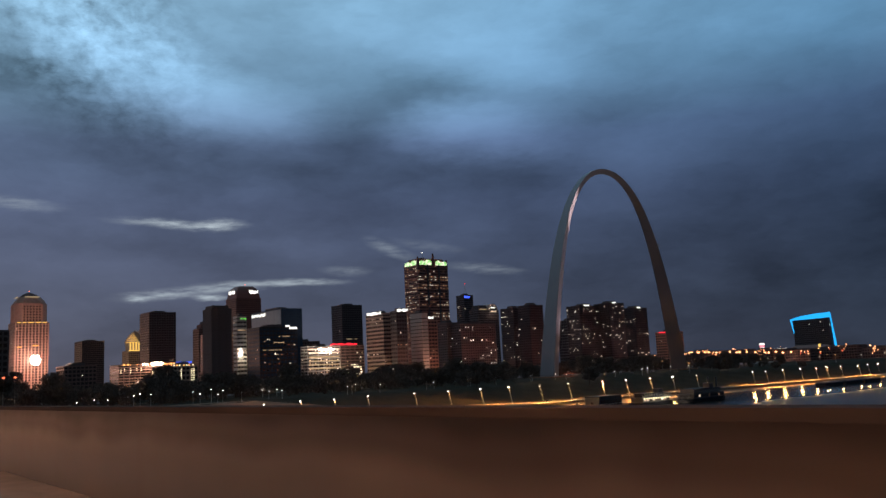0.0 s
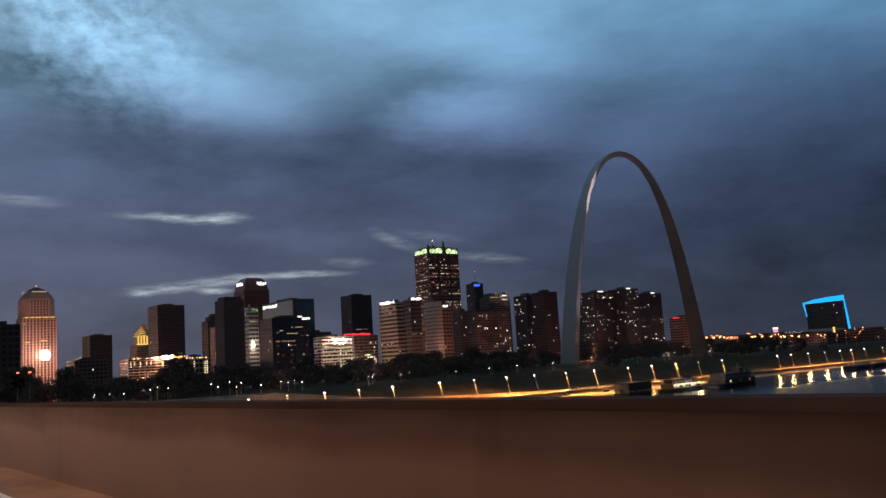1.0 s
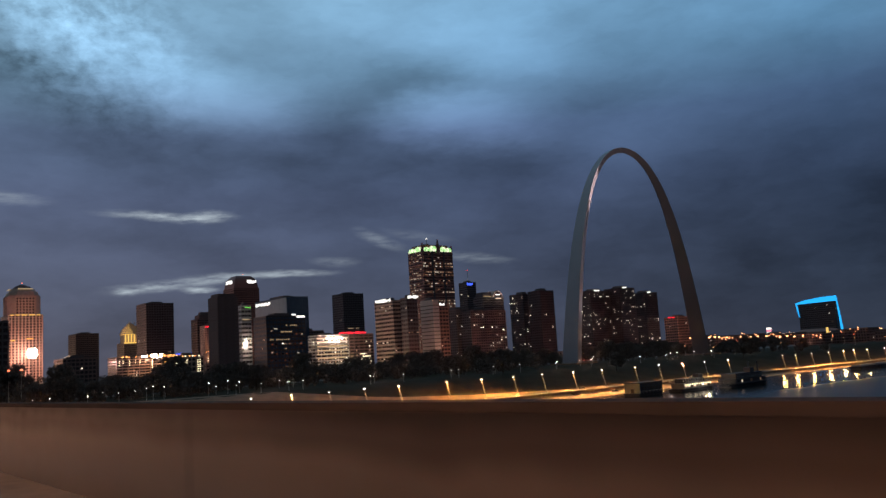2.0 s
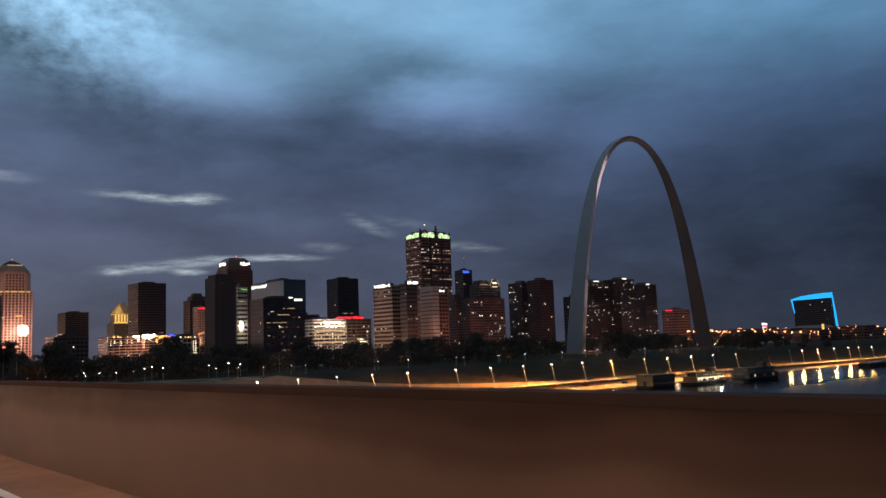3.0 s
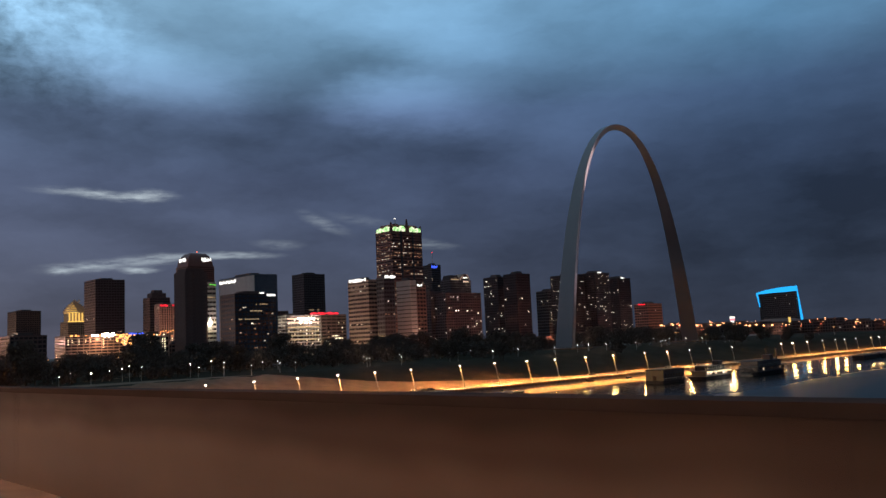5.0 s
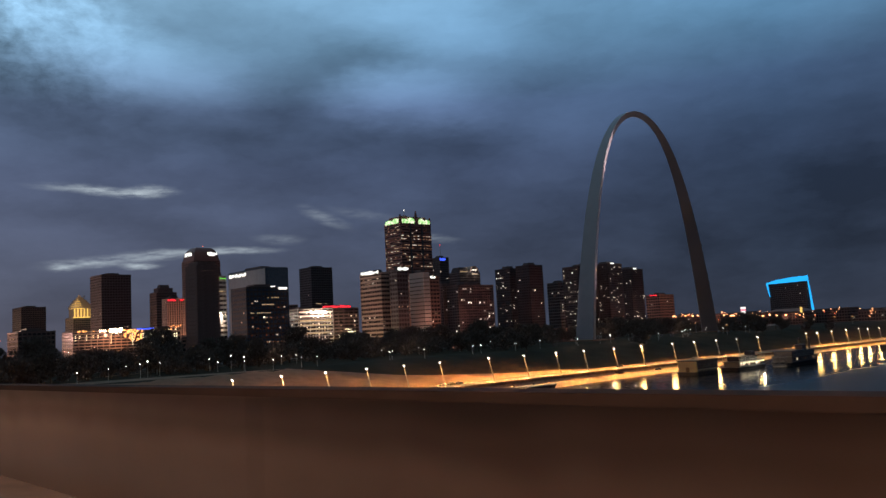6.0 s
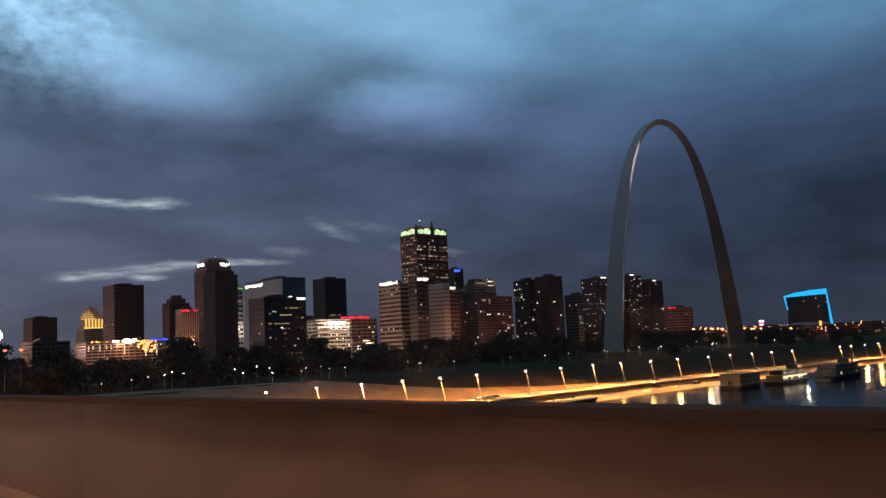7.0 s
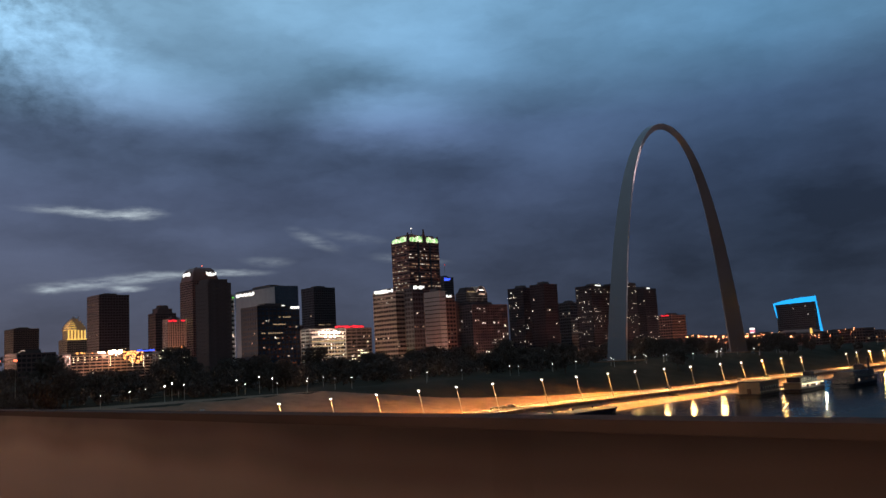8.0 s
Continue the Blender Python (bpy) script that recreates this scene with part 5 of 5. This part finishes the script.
barge = thing("deck_barge", at_levee(164, -47), "dark blue barge with a pale end wall at the levee", "barge")
bm = bmesh.new()
hull(bm, 24, 12, 1.6, 0.08, 0.0)
part("hull", bm, HULL, barge)
slab(barge, "deckhouse", HULL, -10.6, -5.4, 1.6, 10.8, 5.4, 7.2)
slab(barge, "roof", HULL, -11.1, -5.8, 7.2, 11.2, 5.8, 7.5)
# paler paint on this end imitates the lamp light falling on it
slab(barge, "end_wall", WHITE, -10.8, -5.3, 1.7, -10.62, 5.3, 7.0, "end wall coloured pale for the street lamps' light on it")
slab(barge, "end_door", GLASS, -10.86, -1.0, 1.7, -10.8, 1.0, 4.0)
for k in range(7):
    slab(barge, "window", GLASS, -9.4 + 2.8 * k, -5.46, 3.2, -7.7 + 2.8 * k, -5.41, 5.0)
for k in range(8):
    slab(barge, "rail_post", POLE, -11.4 + 3.2 * k, -5.85, 1.6, -11.3 + 3.2 * k, -5.75, 2.7)
slab(barge, "rail", POLE, -11.4, -5.87, 2.7, 11.2, -5.73, 2.8)
slab(barge, "gangway", POLE, -9, 5.9, 1.9, -7.4, 26, 2.1)

boat = thing("excursion_boat", at_levee(206, -53), "dark excursion boat with a row of deck lights", "boat")
bm = bmesh.new()
hull(bm, 40, 11, 1.6, 0.2)
part("hull", bm, HULL, boat)
slab(boat, "lower_cabin", WHITE, -17, -4.4, 1.6, 11, 4.4, 4.4)
slab(boat, "upper_cabin", HULL, -14, -3.8, 4.7, 6, 3.8, 7.0)
slab(boat, "upper_deck", WHITE, -18, -5.0, 4.4, 13, 5.0, 4.65)
slab(boat, "canopy", HULL, -15, -4.4, 7.0, 8, 4.4, 7.2)
slab(boat, "wheelhouse", HULL, 3, -2, 7.2, 7.5, 2, 9.4)
for k in range(12):
    slab(boat, "deck_lamp", DECK_LAMP, -16.5 + 2.4 * k, -5.2, 3.6, -15.6 + 2.4 * k, -5.02, 4.25)
for k in range(9):
    slab(boat, "window", WINDOW_LIT, -15.5 + 3 * k, -4.46, 2.5, -13.7 + 3 * k, -4.41, 3.6)
for k in range(13):
    for y in (-4.8, 4.8):
        slab(boat, "rail_post", POLE, -17.6 + 2.5 * k, y - 0.06, 4.65, -17.5 + 2.5 * k, y + 0.06, 7.0)
for y in (-4.85, 4.75):
    slab(boat, "rail", POLE, -17.6, y, 5.6, 12.5, y + 0.1, 5.7)
globe("boat_light", *(at_levee(206, -63, WATER + 5).translation), (1.0, 0.85, 0.6), 2500, 0.5)

tow = thing("riverboat", at_levee(244, -66), "dark riverboat with two chimneys moored at the levee", "boat")
bm = bmesh.new()
hull(bm, 46, 13, 2.0, 0.25)
part("hull", bm, HULL, tow)
slab(tow, "main_deck", DARK, -21, -5.6, 2.0, 14, 5.6, 5.0)
slab(tow, "boiler_deck", DARK, -20, -5.0, 5.3, 11, 5.0, 8.0)
slab(tow, "deck_rim", WHITE, -21.5, -6.2, 5.0, 15.5, 6.2, 5.25)
slab(tow, "roof", HULL, -20.6, -5.6, 8.0, 12, 5.6, 8.2)
slab(tow, "wheelhouse", DARK, 2, -2.2, 8.2, 7, 2.2, 11.0)
for k in range(15):
    slab(tow, "rail_post", GREY, -20.5 + 2.4 * k, -6.1, 5.25, -20.4 + 2.4 * k, -6.0, 8.0)
    slab(tow, "window", WINDOW_LIT if k % 5 == 2 else GLASS, -19.5 + 2.2 * k, -5.66, 3.0, -18.2 + 2.2 * k, -5.61, 4.3)
slab(tow, "rail", GREY, -20.5, -6.15, 6.2, 15, -6.05, 6.3)
wheel = slab(tow, "paddle_wheel", DARK, -24.7, -3.6, 2.8, -24.3, 3.6, 3.2)
for k in range(10):
    a = k * math.tau / 10
    c, d = math.cos(a), math.sin(a)
    for y in (-3.4, 0, 3.4):
        bm = bmesh.new()
        tube(bm, [(-24.5, y, 3), (-24.5 + 2.9 * c, y, 3 + 2.9 * d)], [0.09, 0.09], 6)
        part("spoke", bm, DARK, wheel)
    bm = bmesh.new()
    box(bm, -0.35, -3.6, -0.05, 0.35, 3.6, 0.05)
    part("paddle", bm, DARK, wheel, place=pose(-24.5 + 2.8 * c, 0, 3 + 2.8 * d, 0, -math.degrees(a), 0))
for y in (-3, 3):
    bm = bmesh.new()
    tube(bm, [(9.5, y, 5), (9.5, y, 12), (9.5, y, 14.5)], [0.45, 0.45, 0.55])
    part("chimney", bm, DARK, tow)
bm = bmesh.new()
bmesh.ops.create_icosphere(bm, subdivisions=2, radius=0.5, matrix=Matrix.Translation((22, 0, 4.2)))
part("bow_lamp", bm, WHITE_LAMP, tow)

# made-up barge shape that fills an unclear dark area below the road
dock = thing("work_barge", at_levee(30, -25), "low dark barge shape added for a dark area at the levee", "barge")
bm = bmesh.new()
hull(bm, 84, 12, 2.4, 0.12, 0.0)
part("hull", bm, HULL, dock)
slab(dock, "deck_cargo", DARK, -34, -4, 2.4, -6, 4, 3.4)
for k in range(6):
    slab(dock, "bollard", IRON, -38 + 14 * k, 5.0, 2.4, -37.5 + 14 * k, 5.5, 3.1)

for s0 in (442, 478, 514):
    low = thing("hopper_barge", at_levee(s0, -55), "long low black hopper barge moored off the levee", "barge", "moored barges")
    bm = bmesh.new()
    hull(bm, 34, 10, 2.6, 0.1, 0.3)
    part("hull", bm, HULL, low)
    slab(low, "hatch_cover", DARK, -15, -4.2, 2.6, 13, 4.2, 3.6, taper=0.4)

# parked cars along the riverfront road
def car(label, paint):
    home = thing("car", pose(0, 0, -300), label, "car", "parked cars")
    bm = bmesh.new()
    ring = [(-2.2, 0.35), (-2.2, 0.85), (-1.5, 0.95), (-0.9, 1.42), (0.6, 1.42), (1.2, 0.95), (2.1, 0.85), (2.25, 0.4)]
    left = [bm.verts.new((x, -0.88 + (0.14 if z > 1 else 0), z)) for x, z in ring]
    right = [bm.verts.new((x, 0.88 - (0.14 if z > 1 else 0), z)) for x, z in ring]
    n = len(ring)
    for i in range(n):
        bm.faces.new((left[i], left[(i + 1) % n], right[(i + 1) % n], right[i]))
    bm.faces.new(left[::-1])
    bm.faces.new(right)
    part("body", bm, paint, home)
    for x in (-1.35, 1.35):
        for y in (-0.8, 0.8):
            bm = bmesh.new()
            bmesh.ops.create_cone(bm, cap_ends=True, segments=14, radius1=0.34, radius2=0.34, depth=0.22, matrix=Matrix.Translation((x, y, 0.34)) @ Matrix.Rotation(radians(90), 4, "X"))
            part("wheel", bm, DARK, home)
    return home


for paint, label, where in ((WHITE, "white parked saloon car on the riverfront road", ((31, 8), (36.5, 8), (262, 9))), (HULL, "dark parked saloon car on the riverfront road", ((42, 8.5), (176, 9), (300, 9), (181, -13)))):
    first = car(label, paint)
    for k, (s, w) in enumerate(where):
        p = road_place(s, w)
        m = pose(p.x, p.y, (STREET + fall(s)) if w > -6 else ground_height(p.x, p.y), 0, 0, 40.4)
        if k == 0:
            first.matrix_basis = m
        else:
            copy_thing(first, m)

# plaza paved pale in the outline of the lamp light, and pale park paths
bm = bmesh.new()
cut = [(-150, 16.6), (165, 16.6), (150, 21), (100, 29), (60, 42), (20, 66), (-30, 96), (-100, 112), (-150, 108)]
v = []
for s, w in cut:
    p = road_place(s, w)
    v.append(bm.verts.new((p.x, p.y, STREET + 0.14)))
bm.faces.new(v)
bmesh.ops.triangulate(bm, faces=bm.faces)
bmesh.ops.subdivide_edges(bm, edges=bm.edges, cuts=12, use_grid_fill=True)
for q in bm.verts:
    q.co.z = ground_height(q.co.x, q.co.y) + 0.12
tagged(new("plaza", finish("plaza", bm, PAVING)), "slope paved pale in the outline of the lamp-lit ground", "pavement", kind="structure")
for s0, w0, s1, w1 in ((-60, 170, 40, 215), (-20, 215, 110, 222), (110, 222, 200, 210)):
    bm = bmesh.new()
    n = 14
    a0, b0 = Vector((s0, w0)), Vector((s1, w1))
    side = Vector((-(b0 - a0).y, (b0 - a0).x)).normalized() * 2.5
    last = None
    for k in range(n + 1):
        c = a0 + (b0 - a0) * k / n
        pair = []
        for e in (c + side, c - side):
            p = road_place(e.x, e.y)
            pair.append(bm.verts.new((p.x, p.y, ground_height(p.x, p.y) + 0.08)))
        if last:
            bm.faces.new((last[0], last[1], pair[1], pair[0]))
        last = pair
    tagged(new("path", finish("path", bm, PAVING)), "pale concrete path through the park lawn", "path", kind="structure")
